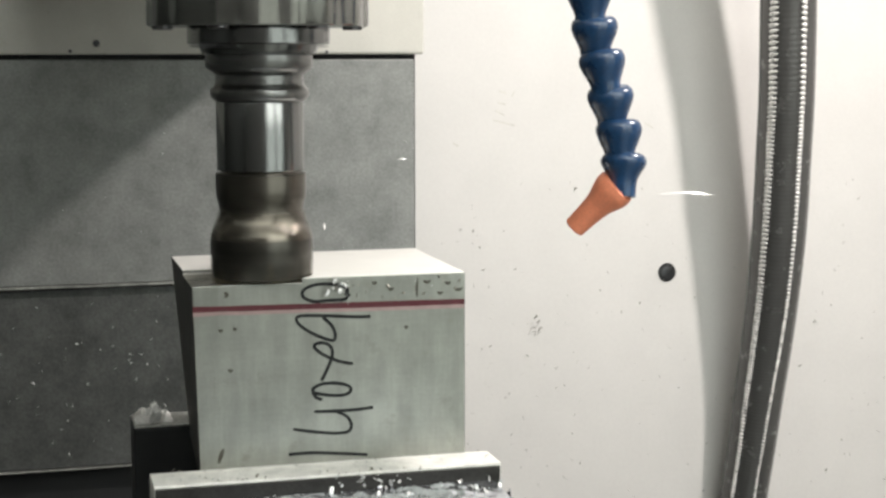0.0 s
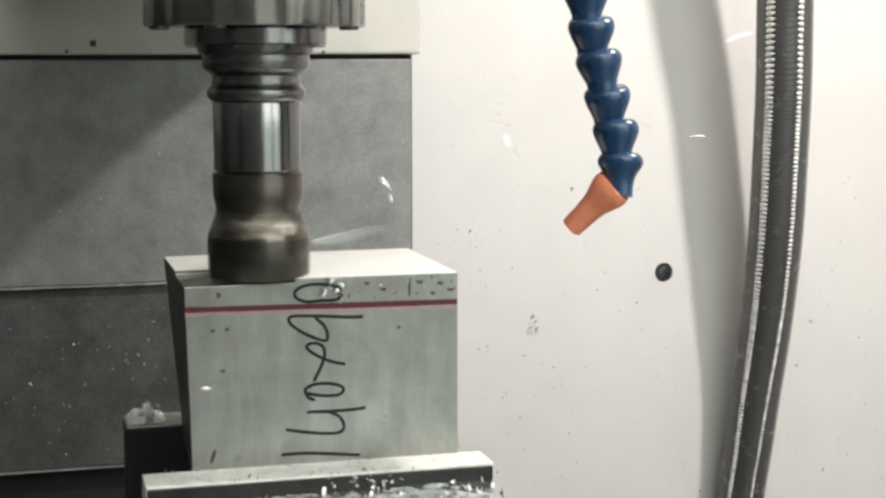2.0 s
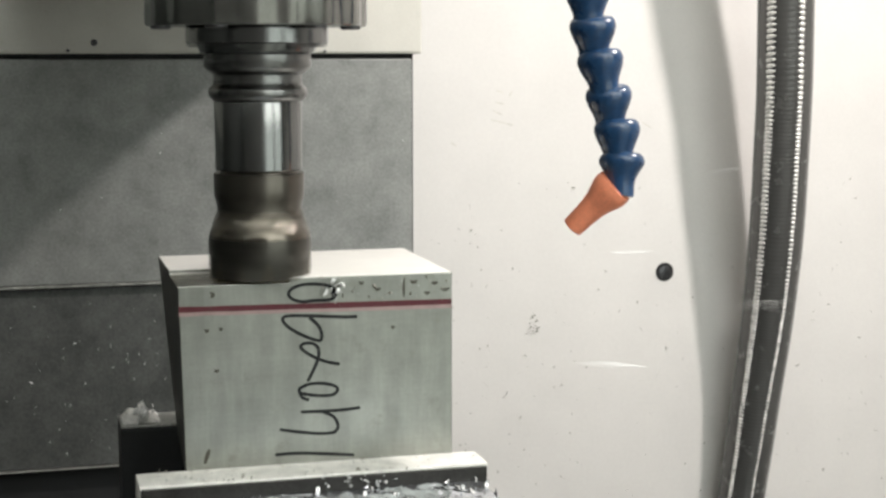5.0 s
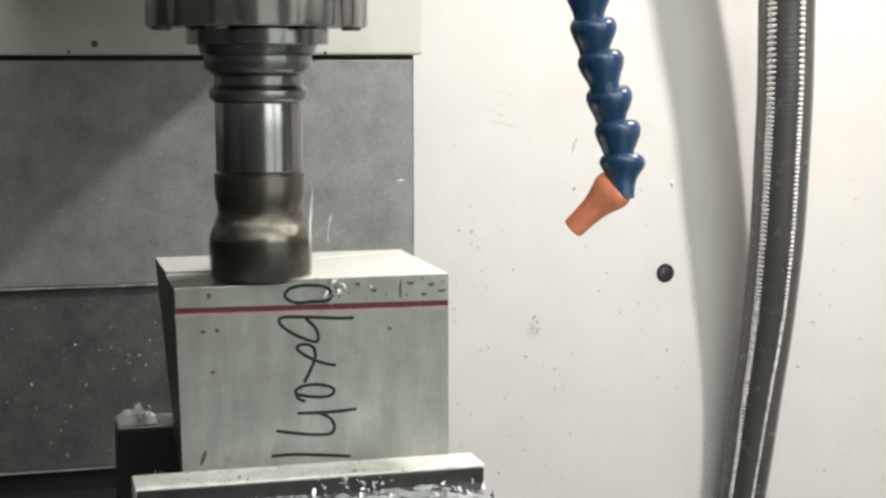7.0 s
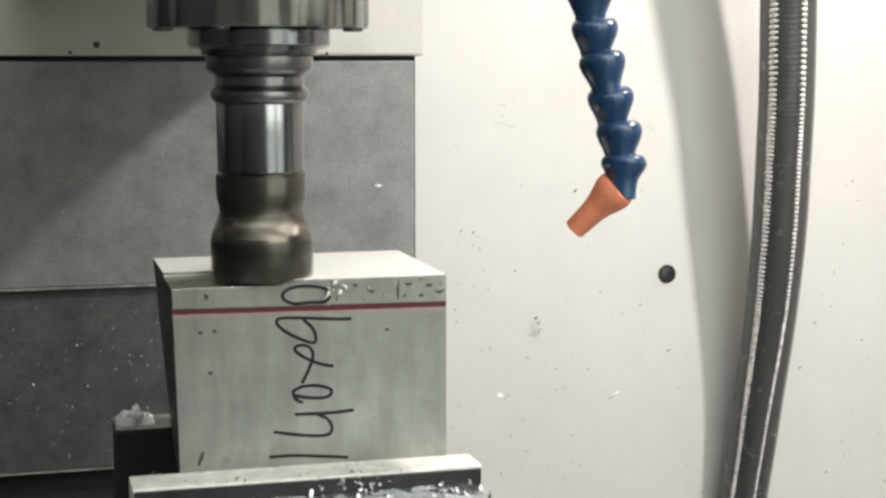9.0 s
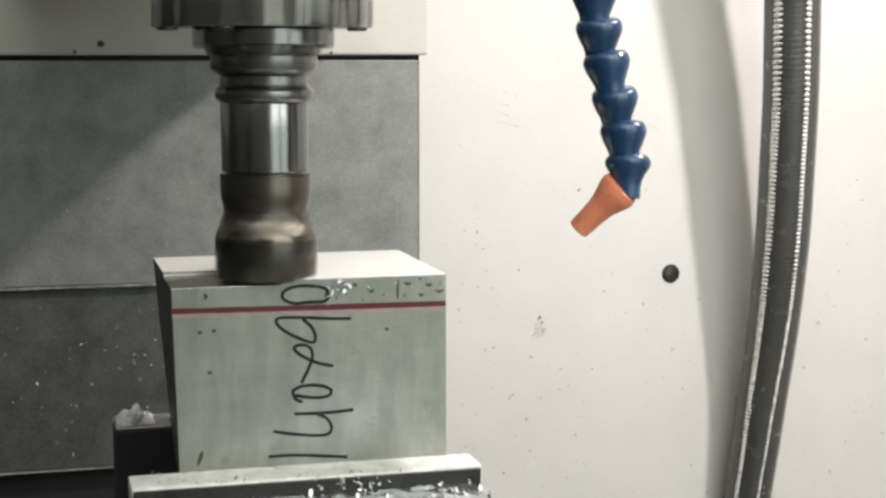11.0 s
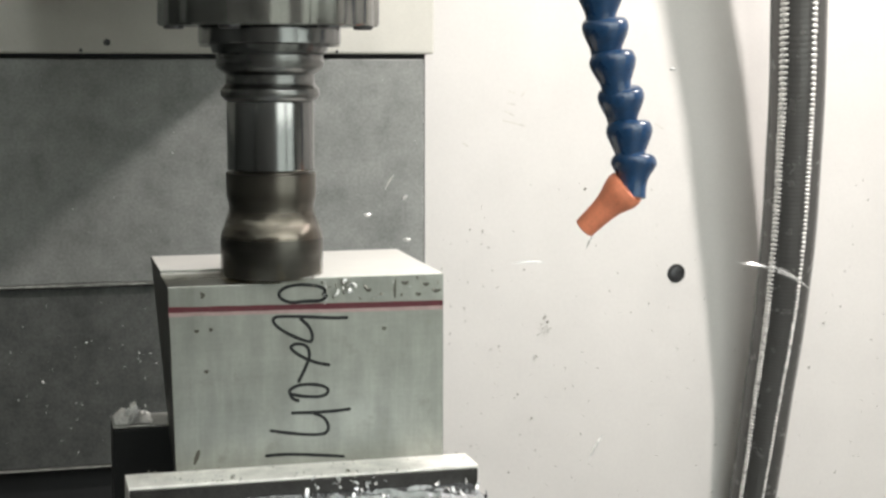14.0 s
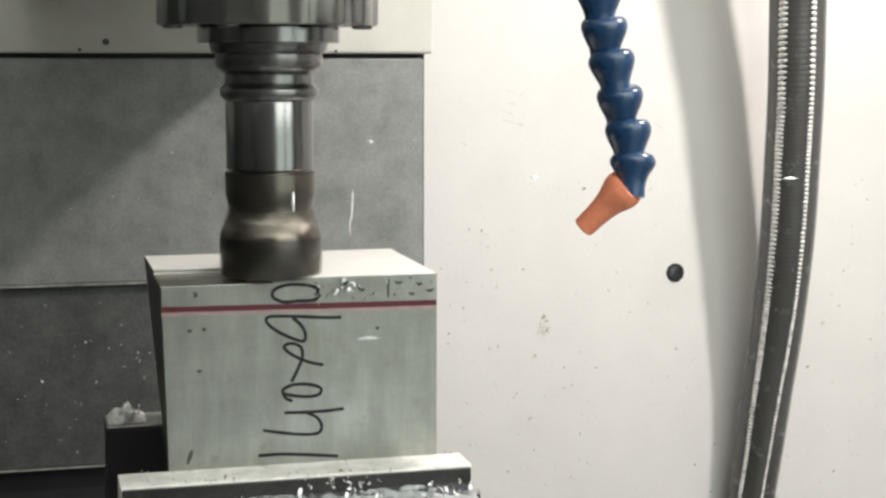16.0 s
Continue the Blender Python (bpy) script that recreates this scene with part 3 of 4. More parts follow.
def wall_scuffs():
    """Faint scratches and one clot of dirt on the rear wall."""
    bm = bmesh.new()
    for x, z, n, tilt in ((0.3460, 0.1720, 0.007, -20), (0.3455, 0.1615, 0.008, -10), (0.3435, 0.1530, 0.009, -25), (0.3480, 0.1440, 0.022, -14),
                          (0.3560, 0.1700, 0.005, 60), (0.4890, 0.1400, 0.010, -30), (0.3020, 0.1250, 0.006, -30)):
        m = pose(x, WALL_Y - 0.0001, z, 0, -tilt, 0)
        bmesh.ops.create_cube(bm, size=1.0, matrix=m @ Matrix.Diagonal((n, 0.0003, 0.0014, 1)))
    ob = part("wall_scuff", bm, SMUDGE)
    tagged(ob, "faint grey scratches on the white wall", "scratches", kind="stuff")
    chip_cloud("dirt_clot", 16, lambda r: Vector((0.3790 + r.gauss(0, 0.004), WALL_Y - 0.001, -0.0470 + r.gauss(0, 0.004))),
               (0.0014, 0.0034), DARK_CHIP, "clot of dark chips stuck to the white wall", 22)


wall_scuffs()


# ---- coolant hose ----
def coolant_hose():
    y = -0.02
    ob = new("coolant_hose")
    ob.location = (0.1969, y, 0.2577)
    tagged(ob, "blue jointed plastic coolant hose with orange nozzle", "coolant hose")
    lips = [Vector((x, y, z)) for x, z in ((0.1920, 0.2930), (0.1944, 0.2752), (0.1969, 0.2577), (0.1994, 0.2396), (0.2023, 0.2220), (0.2063, 0.2049),
                                           (0.2112, 0.1871), (0.2161, 0.1699), (0.2190, 0.1528), (0.2150, 0.1365))]
    prof = [(0.0074, 0.0034), (0.0096, 0.0030), (0.0110, 0.0016), (0.0118, -0.0006), (0.0118, -0.0026), (0.0110, -0.0054), (0.0095, -0.0088), (0.0082, -0.0118),
            (0.0076, -0.0140), (0.0074, -0.0165), (0.0074, -0.0190)]
    last = [(0.0074, 0.0034), (0.0096, 0.0030), (0.0110, 0.0016), (0.0118, -0.0006), (0.0116, -0.0022), (0.0104, -0.0045), (0.0086, -0.0072), (0.0074, -0.0100),
            (0.0068, -0.0135), (0.0067, -0.0190)]
    tilt = (0, 0, 4, -4, 5, -8, 6, -6, 9)
    for i in range(len(lips) - 1):
        way = (lips[i + 1] - lips[i]).normalized()
        turn = (-way).to_track_quat("Z", "Y").to_matrix().to_4x4()
        m = Matrix.Translation(lips[i] - ob.location) @ turn @ pose(0, 0, 0, -9, tilt[i])
        part("segment", lathe_bm(last if i == len(lips) - 2 else prof, 40), BLUE, ob, smooth=True, at=m)
    a, b = Vector((0.2137, y, 0.1378)), Vector((0.1962, y + 0.0110, 0.1172))
    turn = (a - b).normalized().to_track_quat("Z", "Y").to_matrix().to_4x4()
    n = (b - a).length
    noz = [(0.0077, 0.0032), (0.0101, 0.0025), (0.0105, 0.0), (0.0102, -0.0024), (0.0088, -0.0064), (0.0075, -0.0100), (0.0067, -0.0140), (0.0062, -0.0190), (0.0057, -n + 0.0006),
           (0.0050, -n), (0.0036, -n), (0.0034, -n + 0.005)]
    part("nozzle", lathe_bm(noz, 40), ORANGE, ob, "orange plastic nozzle", True, Matrix.Translation(a - ob.location) @ turn)
    part("manifold", box_bm(-0.023, 0.008, -0.012, 0.030, 0.034, 0.060, 0.002), DARK_STEEL, ob, "dark steel mount under the spindle head")
    return ob


coolant_hose()


# ---- ribbed hose along the wall ----
def ribbed_hose():
    ob = new("ribbed_hose")
    tagged(ob, "grey ribbed hose with two rows of modelled highlights", "hose")
    pts = [(0.5490, 0.4520, 0.4950), (0.5597, 0.4695, 0.4089), (0.5694, 0.4855, 0.3261), (0.5774, 0.5000, 0.2544), (0.5837, 0.5110, 0.1751), (0.5875, 0.5215, 0.1139),
           (0.5909, 0.5325, 0.0510), (0.5924, 0.5450, -0.0136), (0.5915, 0.5535, -0.0631), (0.5881, 0.5600, -0.1128), (0.5841, 0.5655, -0.1685), (0.5798, 0.5700, -0.2163),
           (0.5751, 0.5730, -0.2812), (0.571, 0.574, -0.36), (0.570, 0.574, -0.50)]
    rad, pitch, per, steps = 0.0250, 0.0045, 6, 40
    length = sum((Vector(b) - Vector(a)).length for a, b in zip(pts, pts[1:]))
    n = int(length / pitch * per)
    bm, prev = bmesh.new(), None
    frames = []
    for i in range(n + 1):
        t = i / n
        p = spline(pts, t)
        tan = (spline(pts, min(1, t + 0.003)) - spline(pts, max(0, t - 0.003))).normalized()
        u = tan.cross(Vector((-0.42, -0.9, 0))).normalized()
        v = u.cross(tan).normalized()
        slim = 1 - 0.11 * max(0.0, min(1.0, (0.03 - p.z) / 0.22))
        frames.append((p, tan, u, v, rad * slim, slim))
        ring = []
        for j in range(steps):
            a = 2 * math.pi * j / steps
            q = rad * slim - 0.0002 + 0.0002 * abs(math.sin(math.pi * i / per + a / 2)) * math.exp(-((a - math.pi / 2) / 0.5) ** 2)
            ring.append(bm.verts.new(p + (u * math.cos(a) + v * math.sin(a)) * q))
        if prev:
            for j in range(steps):
                k = (j + 1) % steps
                bm.faces.new((prev[j], prev[k], ring[k], ring[j]))
        prev = ring
    part("sheath", bm, HOSE, ob, "dark grey plastic sheath", smooth=True)
    # bright lumps model the ribs' highlights, half out of the sheath: wide teeth in one row, round beads in the other
    rng = random.Random(12)
    for side in (-1, 1):
        bm = bmesh.new()
        for i in range(0, n, per):
            p, tan, u, v, reach, slim = frames[i]
            low = max(0.0, min(1.0, (0.22 - p.z) / 0.40))
            a = math.pi / 2 + side * (0.55 - (0.16 * max(0.0, low - 0.6) / 0.4 if side > 0 else 0)) + rng.uniform(-0.008, 0.008)
            out = u * math.cos(a) + v * math.sin(a)
            across = tan.cross(out)
            m = Matrix((across, tan, out)).transposed().to_4x4()
            m = Matrix.Translation(p + out * (reach - 0.0005)) @ m @ pose(0, 0, 0, 0, 0, rng.uniform(10, 16) * -side)
            wide = (0.0050 - 0.0026 * low if side < 0 else 0.0032 - 0.0016 * low) * rng.uniform(0.92, 1.08)
            m = m @ Matrix.Diagonal((wide, 0.0021 - 0.0005 * low, 0.0017, 1))
            rings = []
            for h in (-0.3, 0.25, 0.8, 1.2):
                ring = []
                for q in range(10):
                    b = math.pi / 5 * q
                    c, d = math.cos(h) * math.cos(b), math.cos(h) * math.sin(b)
                    ring.append(bm.verts.new(m @ Vector((c, d * (1 - 0.45 * c * side), math.sin(h)))))
                rings.append(ring)
            for lo, hi in zip(rings, rings[1:]):
                for q in range(10):
                    bm.faces.new((lo[q], lo[(q + 1) % 10], hi[(q + 1) % 10], hi[q]))
            bm.faces.new(rings[-1])
        tagged(part("rib_highlights", bm, RIB_GLINT, ob, "row of bright lumps modelled as rib highlights", smooth=True), kind="stuff")


ribbed_hose()


# ---- work light housing ----
def work_light():
    ob = new("work_light")
    ob.matrix_basis = lamp_ob.matrix_world.copy()
    tagged(ob, "small black machine work light aimed at the block", "work light")
    part("housing", box_bm(-0.07, 0.07, -0.045, 0.045, 0.004, 0.05, 0.004), BLACK, ob)
    a = ob.matrix_basis.inverted() @ Vector((1.151, LAMP[1], LAMP[2] + 0.05))
    b = Vector((0, 0, 0.03))
    turn = (b - a).normalized().to_track_quat("Z", "Y").to_matrix().to_4x4()
    part("arm", lathe_bm([(0.012, 0), (0.012, (b - a).length)], 16), BLACK, ob, smooth=True, at=Matrix.Translation(a) @ turn)


work_light()


def fill_light():
    ob = new("fill_light")
    ob.matrix_basis = fill_ob.matrix_world.copy()
    tagged(ob, "unseen white panel light added as fill", "ceiling light", kind="structure")
    # unseen housing made up for the fill light
    part("housing", box_bm(-1.22, 1.22, -0.72, 0.72, 0.004, 0.06, 0.004), COVER_WHITE, ob)


fill_light()


# ---- flying chips ----
def chip_bodies():
    """Slivers: thin bent strips along x, in four sizes."""
    made = []
    for k, (length, wide) in enumerate(((0.0045, 0.0022), (0.010, 0.0018), (0.018, 0.0016), (0.030, 0.0017))):
        bm = bmesh.new()
        prev = None
        for i in range(9):
            u = i / 8 - 0.5
            w = wide * 0.5 * (1 - 3.2 * u * u)
            c = Vector((length * u, 0, length * 0.06 * (1 - 4 * u * u)))
            row = [bm.verts.new(c + Vector(d)) for d in ((0, -w, -w * 0.4), (0, w, -w * 0.4), (0, w * 0.6, w * 0.7), (0, -w * 0.6, w * 0.7))]
            if prev:
                for q in range(4):
                    bm.faces.new((prev[q], prev[(q + 1) % 4], row[(q + 1) % 4], row[q]))
            else:
                bm.faces.new(row)
            prev = row
        bm.faces.new(prev)
        ob = part("flying_chip", bm, CHIP)
        ob.location = (AX, AY + 0.032 + 0.003 * k, BH + 0.0010)
        made.append(tagged(ob, "bright aluminium sliver thrown off by the cutter", "metal chip", "chips thrown off by the cutter"))
    return made


CHIP_BODIES = chip_bodies()
# second, x, y, z, speed along x and z where a chip is seen in the air
FLIGHTS_A = [(0, 0.306, 0.1, 0.122, 3.2, 0), (0, 0.086, 0.1, 0.11, 0, 0.6), (0, 0.131, 0.1, 0.147, 0.6, 0), (0.5, 0.318, 0.1, 0.151, 0.6, 0), (0.5, 0.306, 0.1, 0.162, 0.6, 0), (0.5, 0.095, 0.1, 0.148, 0.1, 0.6), (0.5, 0.125, 0.1, 0.107, 1.2, 0), (0.5, 0.106, 0.1, 0.109, 0.6, 0), (1, 0.216, 0.1, 0.191, 0.6, -1), (1, 0.303, 0.1, 0.225, 0.6, 0), (1, 0.057, -0.03, 0.119, 0.3, 2), (1, 0.092, 0.1, 0.155, 0.6, 0), (1.5, 0.157, 0.1, 0.176, 0.5, -1.9), (1.5, 0.239, 0.1, 0.152, 0.1, 0.6), (1.5, 0.217, 0.1, 0.123, 1.1, 0.4), (1.5, 0.055, -0.03, 0.161, 0, 0.6)]
FLIGHTS_B = [(1.5, 0.112, 0.1, 0.145, 0.6, 0), (1.5, 0.122, 0.1, 0.108, 1.2, 0), (1.5, 0.1, 0.1, 0.101, 0.6, 0), (1.5, 0.313, 0.1, 0.103, 0.6, 0), (1.5, 0.006, -0.03, 0.057, 0.3, 0.5), (2, 0.123, 0.1, 0.133, 0.9, -0.8), (2, 0.126, 0.1, 0.125, 0.3, -0.5), (2, 0.316, 0.1, 0.157, 1.2, 0), (2, 0.341, 0.1, 0.216, 1.9, 0.7), (2, 0.2, 0.1, 0.151, 1.3, -1.5), (2, 0.004, -0.03, 0.048, 0.6, 0), (2.5, 0.027, -0.03, 0.155, 1.9, 0.7), (2.5, 0.311, 0.1, 0.223, 1.2, 0), (2.5, 0.088, 0.1, 0.107, 1, -1.7), (2.5, 0.055, -0.03, 0.128, 0.8, -1.8), (2.5, 0.096, 0.1, 0.108, 1, 1.7)]
FLIGHTS_C = [(2.5, 0.093, 0.1, 0.104, 0.2, 2), (3, -0.035, 0.1, 0.101, 0.1, 1.2), (3, -0.029, 0.1, 0.093, 1.1, 1.6), (3, 0.114, 0.1, 0.107, 0.6, -0.2), (3, 0.106, 0.1, 0.162, 0.1, 0.6), (3, 0.131, 0.1, 0.146, 0.6, 0), (3, 0.095, 0.1, 0.123, 0.6, 0), (3, 0.317, 0.1, 0.086, 0.6, 0), (3, 0.373, 0.1, 0.124, 1.2, 0), (3, 0.026, -0.03, 0.085, 0.6, 0), (3.5, -0.004, 0.1, 0.197, 0.3, 1.2), (3.5, -0.06, 0.1, 0.178, 1.2, 0), (3.5, 0.019, -0.03, 0.171, 0.6, 0), (3.5, 0.113, 0.1, 0.163, 0.6, 0), (3.5, 0.342, 0.1, 0.078, 1, -0.6), (3.5, 0.352, 0.1, 0.065, 1.1, -0.4)]
FLIGHTS_D = [(3.5, 0.291, 0.1, 0.103, 1.8, -0.8), (3.5, 0.359, 0.1, 0.03, 0.6, -1), (3.5, 0.359, 0.1, 0, 0.4, -1.1), (4, -0.045, 0.1, 0.016, 0.3, 2), (4, -0.01, -0.03, 0.044, 1, 1.7), (4, 0.408, 0.1, 0.139, 3.2, 0.3), (4, 0.062, -0.03, 0.08, 0.1, 3.2), (4, 0.319, 0.1, 0.091, 1, -0.6), (4, 0.421, 0.1, 0.177, 1.2, -0.3), (4, 0.012, -0.03, 0.024, 0.2, 2), (6.5, 0.324, 0.1, 0.102, 3.2, 0), (6.5, 0.312, 0.1, 0.187, 0.3, -0.5), (6.5, 0.428, 0.1, 0.133, 3.2, 0), (6.5, 0.087, 0.1, 0.102, 0.2, 1.2), (7, 0.056, -0.03, 0.125, 0.1, 3.2), (7, 0.09, 0.1, 0.11, 0.3, 2)]
FLIGHTS_E = [(7, 0.131, 0.1, 0.135, 0.6, 0), (7, 0.299, 0.1, 0.13, 0.1, 0.6), (7, 0.237, 0.1, 0.154, 0.4, 1.1), (7.5, 0.09, 0.1, 0.129, 0.6, 0), (7.5, 0.087, 0.1, 0.166, 0, 0.6), (7.5, 0.108, 0.1, 0.133, 0.6, 0), (7.5, 0.103, 0.1, 0.16, 0, 0.6), (7.5, 0.342, 0.1, 0.044, 0.6, -1), (7.5, 0.11, 0.1, 0.098, 1.2, 0), (8, 0.306, 0.1, 0.203, 0.1, 0.6), (8, 0.093, 0.1, 0.176, 0, 0.6), (8, 0.316, 0.1, 0.101, 1.9, -0.5), (8, 0.099, 0.1, 0.112, 0.6, 0), (8, 0.115, -0.03, 0.064, 0.3, 1.2), (8, 0.058, -0.03, 0.111, 0.6, 1), (8.5, 0.097, 0.1, 0.145, 0, 0.6)]
FLIGHTS_F = [(8.5, 0.415, 0.1, 0.141, 3.2, 0.3), (8.5, 0.1, 0.1, 0.119, 0.1, 0.6), (8.5, 0.372, 0.1, 0.011, 0.6, -1), (8.5, 0.322, 0.1, -0.041, 0.4, 1.1), (9, 0.19, 0.1, 0.007, 0.6, 0), (9, 0.262, 0.1, 0.003, 1, 0.6), (9, 0.117, 0.1, 0.133, 0.6, 0), (11.5, 0.105, 0.1, 0.128, 0, 0.6), (11.5, 0.325, 0.1, 0.184, 0.5, -0.4), (11.5, 0.375, 0.1, 0.15, 0.8, -0.9), (11.5, 0.399, 0.1, 0.017, 0.5, -1.1), (11.5, 0.065, -0.03, 0.058, 0, 3.2), (11.5, 0.33, 0.1, -0.017, 0, 1.2), (11.5, 0.216, 0.1, 0.17, 1.2, 0), (12, 0.108, 0.1, 0.179, 0, 1.2), (12, 0.13, 0.1, 0.158, 0.6, 0)]
FLIGHTS_G = [(12, 0.25, 0.1, 0.21, 1.2, 0), (12, 0.398, 0.1, 0.086, 3.2, 0), (12, 0.273, 0.1, 0.112, 2, 0), (12, 0.323, 0.1, 0.158, 0.8, -0.8), (12, 0.309, 0.1, 0.216, 0.6, 0), (12, 0.019, -0.03, 0.019, 0, 1.2), (12.5, 0.107, 0.1, 0.119, 1, 3), (12.5, 0.091, 0.1, 0.104, 0.8, -1.8), (12.5, 0.114, 0.1, 0.103, 0.3, 2), (12.5, 0.347, 0.1, 0.052, 1.1, -1.6), (12.5, 0.079, -0.03, 0.044, 0, 1.2), (12.5, 0.353, 0.1, 0.189, 0.5, -1.1), (12.5, 0.395, 0.1, 0.212, 0.6, 0), (12.5, 0.019, -0.03, 0.018, 0.2, 1.2), (13, 0.224, 0.1, 0.139, 3.1, 0.8), (13, 0.366, 0.1, 0.081, 3.2, -0.3)]
FLIGHTS_H = [(13, 0.382, 0.1, 0.074, 3.2, 0), (13, 0.092, 0.1, 0.129, 0.6, 0), (13, 0.127, 0.1, 0.171, 0.6, 0), (13, 0.132, 0.1, 0.113, 0.6, 0), (13, 0.106, 0.1, 0.104, 0.3, 0.5), (13, 0.01, -0.03, 0.065, 0.8, 0.9), (13, 0.399, 0.1, 0.041, 0.3, -2), (13, 0.304, 0.1, 0.204, 0.6, 0), (13.5, 0.117, 0.1, 0.185, 0.9, 0.8), (13.5, 0.092, 0.1, 0.109, 1, 0.6), (13.5, 0.167, 0.1, 0.098, 1, 0.6), (13.5, 0.309, 0.1, 0.171, 0.5, 0.3), (13.5, 0.423, 0.1, 0.187, 2, 0.2), (13.5, 0.37, 0.1, 0.05, 0.3, -2), (13.5, 0.061, -0.03, 0.044, 0, 1.2), (14, 0.118, 0.1, 0.134, 0.6, 1)]
FLIGHTS_I = [(14, 0.105, 0.1, 0.116, 0.6, 0), (14, 0.128, 0.1, 0.101, 0.6, 0), (14, 0.127, 0.1, 0.125, 0.5, 0.4), (14, 0.346, 0.1, 0.079, 2, -0.3), (14, 0.369, 0.1, 0.071, 2.9, -1.4), (14, 0.24, 0.1, 0.097, 0.6, 1), (14, 0.245, 0.1, -0.028, 1, 1.7), (14, 0.201, 0.1, 0.085, 2, 0), (14, 0.29, 0.1, 0.198, 0.6, 0), (14.5, 0.328, 0.1, 0.096, 2, 0), (14.5, 0.328, 0.1, 0.076, 0.6, 0), (14.5, 0.015, 0.1, 0.112, 0.2, 1.2), (14.5, 0.102, 0.1, 0.098, 1.9, 0.5), (14.5, 0.081, -0.03, 0.053, 0, 0.6), (14.5, 0.112, -0.03, 0.07, 0.6, 1), (14.5, 0.182, 0.1, 0.127, 2, 0)]
FLIGHTS_J = [(14.5, 0.355, 0.1, -0.019, 0.2, 1.2), (14.5, -0.04, 0.1, 0.022, 0.4, 1.1), (15, 0.367, 0.1, 0.136, 2, 0), (15, 0.317, 0.1, 0.176, 1, 0.6), (15, 0.312, 0.1, 0.129, 0.5, -0.3), (15, 0.081, 0.1, 0.108, 0.5, 0.3), (15, 0.013, 0.1, 0.104, 0.6, 0), (15, 0.011, 0.1, 0.118, 0.1, 0.6), (15, 0.374, 0.1, 0.029, 0.9, -0.8), (15, 0.175, 0.1, -0.017, 0.2, 1.2), (15.5, 0.404, 0.1, 0.235, 0.8, 0.9), (15.5, 0.316, 0.1, 0.119, 1.2, 0), (15.5, 0.373, 0.1, 0.199, 1, -0.6), (15.5, 0.105, 0.1, 0.101, 1.2, 0), (15.5, 0.119, -0.03, 0.026, 0.2, 1.2), (15.5, 0.069, -0.03, 0.057, 0.3, 0.5)]
FLIGHTS_K = [(16, 0.107, 0.1, 0.157, 0.6, 0), (16, 0.097, 0.1, 0.122, 0.1, 2), (16, 0.096, 0.1, 0.11, 0, 1.2), (16, 0.042, -0.03, 0.136, 0, 1.2), (16, 0.369, 0.1, 0.131, 1.2, 0), (16, 0.205, 0.1, 0.135, 0.6, 0), (16, 0.078, -0.03, 0.068, 1.2, 0)]


def flight(ob, t, x, y, z, vx, vz, rng):
    """Chip lies behind the cutter, is thrown through the given place, flies on and falls into the chip pan."""
    home = Vector((AX + rng.uniform(-0.008, 0.004), AY + rng.uniform(0.027, 0.036), BH + 0.0010))
    there = Vector((x, y, z))
    way = Vector((vx, 0.15 * vx, vz))
    lead = max(1, min(8, round((there - home).length / max(1.2, way.length) * FPS)))
    f = round(t * FPS)
    roll = rng.uniform(-60, 60)
    lean = math.degrees(math.atan2(-vz, abs(vx)))

    def at(p, n):
        return Matrix.Translation(p) @ pose(0, 0, 0, roll * min(n, 1), lean * min(n, 1), 0)

    step = 2
    before = there - way * (step / FPS)
    start = max(0, f - step - lead)
    rows = [(0, at(home, 0))] if start > 0 else []
    if f > step:
        rows += [(start / FPS, at(home, 0)), ((f - step) / FPS, at(before, 1))]
    rows.append((f / FPS, at(there, 1)))
    after = there + way * (step / FPS) + Vector((0, 0, -4.9 * (step / FPS) ** 2))
    rows.append(((f + step) / FPS, at(after, 1.6)))
    land = after + way * 0.25
    land = Vector((max(-0.90, min(1.10, land.x)), max(-0.45, min(0.40, land.y)), -0.497))
    if abs(land.x - 0.07) < 0.66:
        land.y = 0.36
    rows.append(((f + step + 9) / FPS, at(land, 2.2)))
    rows.append((17.5, at(land, 2.2)))
    walk(ob, [r for r in rows if r[0] <= 17.5])


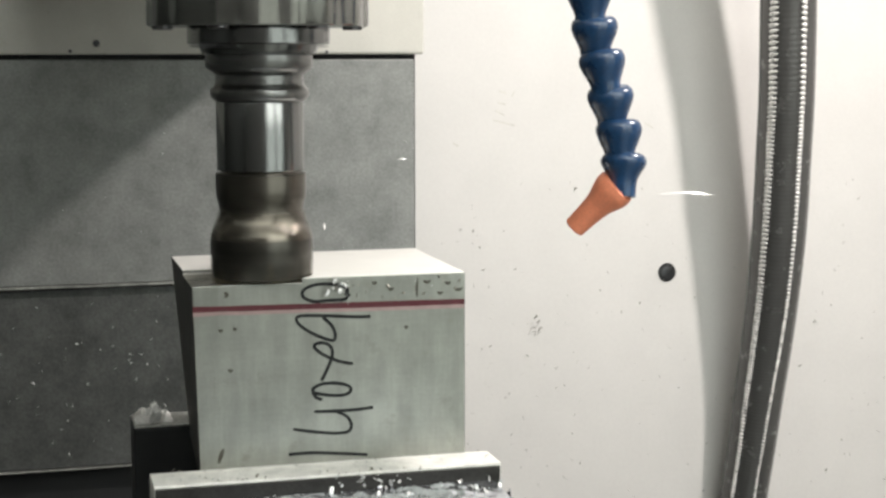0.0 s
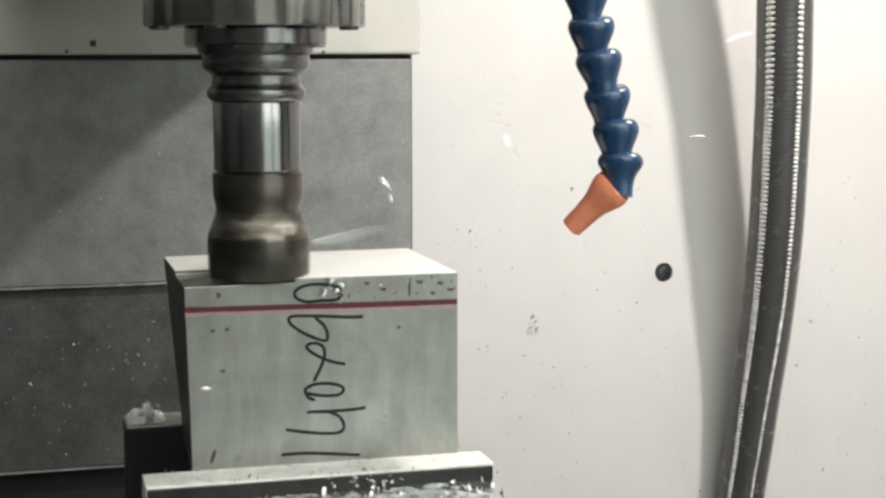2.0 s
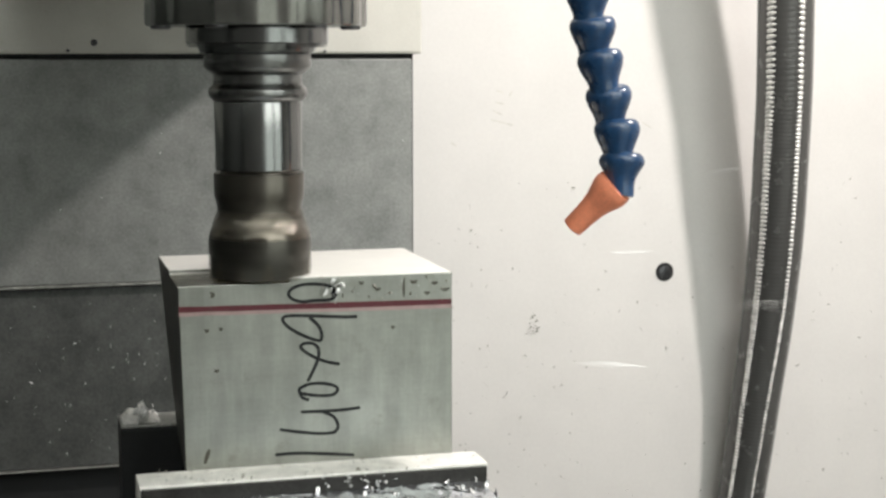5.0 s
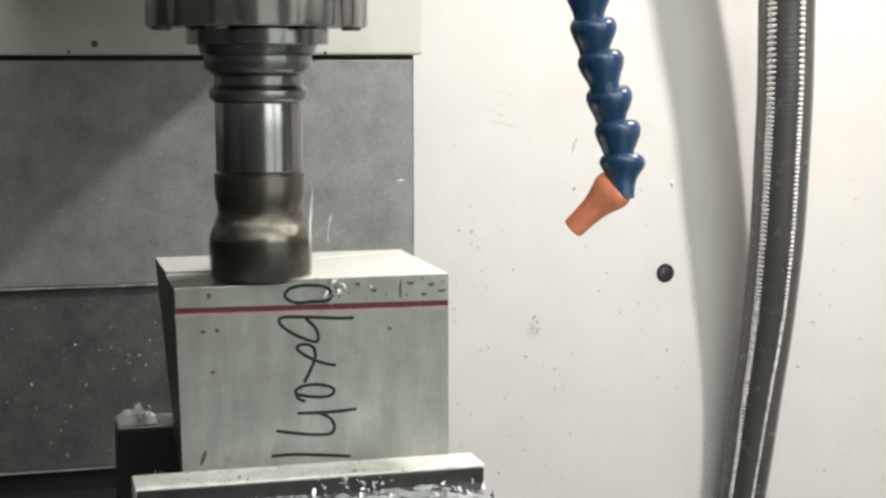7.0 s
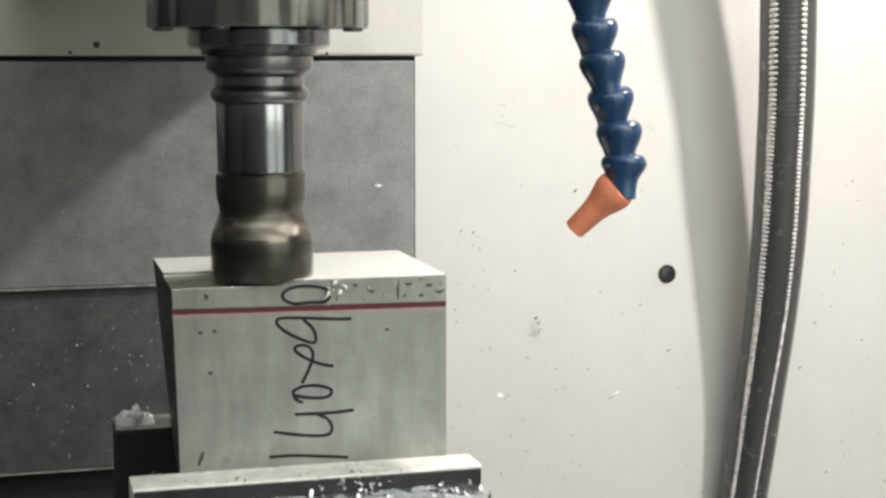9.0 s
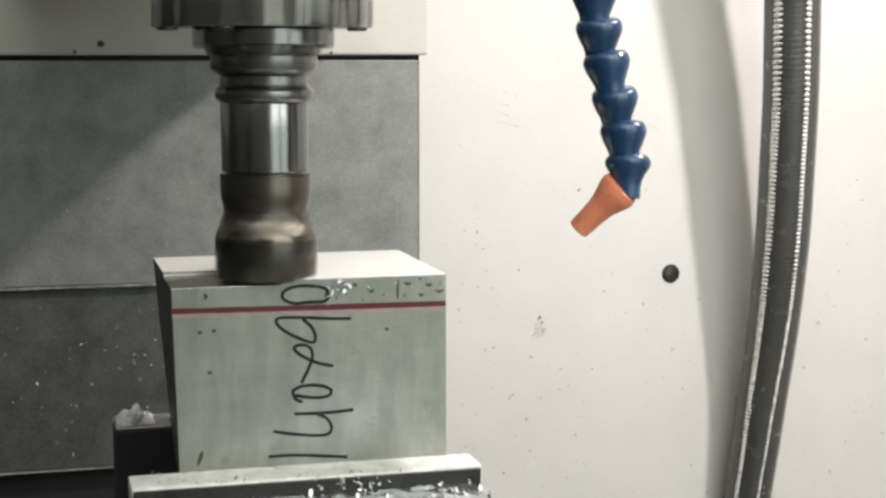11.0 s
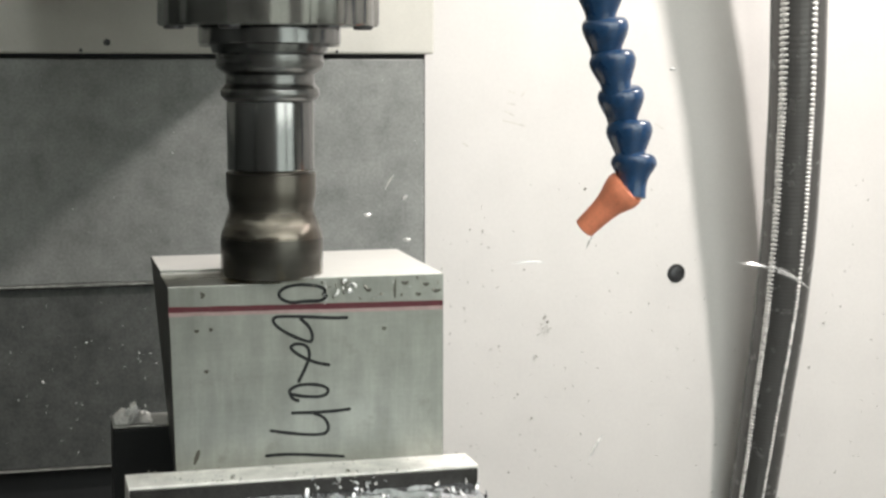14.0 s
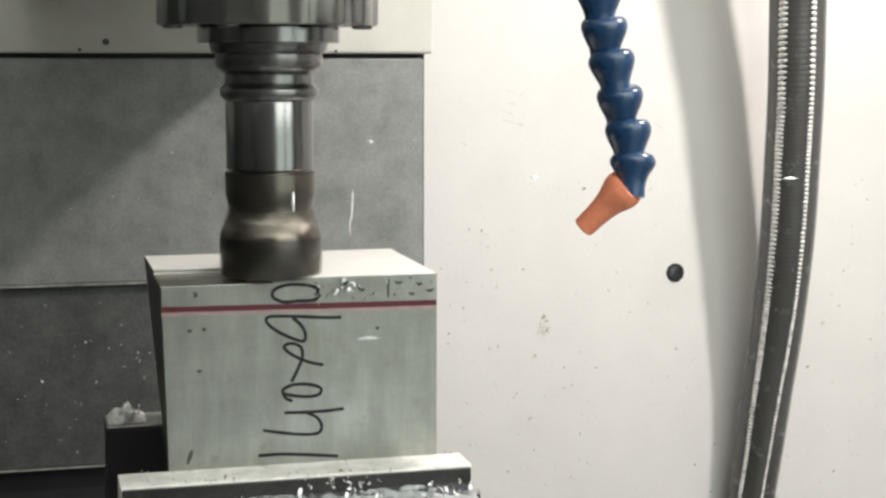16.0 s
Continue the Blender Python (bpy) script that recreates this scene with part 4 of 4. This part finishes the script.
def flights():
    rng = random.Random(77)
    todo = list(FLIGHTS_A + FLIGHTS_B + FLIGHTS_C + FLIGHTS_D + FLIGHTS_E + FLIGHTS_F + FLIGHTS_G + FLIGHTS_H + FLIGHTS_I + FLIGHTS_J + FLIGHTS_K)
    for t in (1.0, 2.5, 6.9, 7.1, 11.6, 12.6, 12.7, 14.6, 15.4):
        todo.append((t, AX + rng.uniform(0.028, 0.060), rng.uniform(0.0, 0.06), rng.uniform(0.105, 0.150), rng.uniform(0.1, 0.8), rng.uniform(1.0, 2.4)))
    for i in range(40):
        t = round(rng.uniform(0.2, 15.6) * FPS) / FPS
        if abs(t * 2 - round(t * 2)) < 0.15:
            t += 0.2
        todo.append((t, rng.uniform(0.10, 0.50), rng.uniform(-0.02, 0.2), rng.uniform(0.0, 0.24), rng.uniform(0.6, 3.0), rng.uniform(-0.6, 0.8)))
    for i in range(26):
        t = rng.choice((4.4, 4.7, 4.9, 5.1, 5.4, 5.6, 5.8, 6.1, 9.4, 9.6, 9.9, 10.1, 10.3, 10.6, 10.9, 11.2))
        todo.append((t, rng.uniform(0.06, 0.50), rng.uniform(0.0, 0.15), rng.uniform(0.0, 0.24), rng.uniform(0.1, 2.8), rng.uniform(-0.8, 0.8)))
    bodies = []
    for t, x, y, z, vx, vz in todo:
        speed = math.hypot(vx, vz)
        src = CHIP_BODIES[0 if speed < 0.9 else 1 if speed < 1.5 else 2 if speed < 2.3 else 3]
        bodies.append(src if src not in bodies else copy_thing(src, Matrix.Translation(src.location)))
    for ob, (t, x, y, z, vx, vz) in zip(bodies, todo):
        flight(ob, t, x, y, z, vx * 0.16, vz * 0.16, rng)


# ---- what moves ----
def motions():
    rows = [(0, 0.0), (2, -0.0024), (4, -0.0048), (6.5, -0.0077), (9, -0.0101), (11.5, -0.0131), (13, -0.0153), (14.5, -0.0174), (16, -0.0197)]
    for ob in RIDERS:
        base = ob.location.copy()
        walk(ob, [(t, Matrix.Translation(base + Vector((dx, 0, 0)))) for t, dx in rows])
    at = TOOL.location.copy()
    walk(TOOL, [(i / FPS, Matrix.Translation(at) @ pose(0, 0, 0, 0, 0, -76 * i)) for i in range(16 * FPS + 1)])
    flights()


motions()
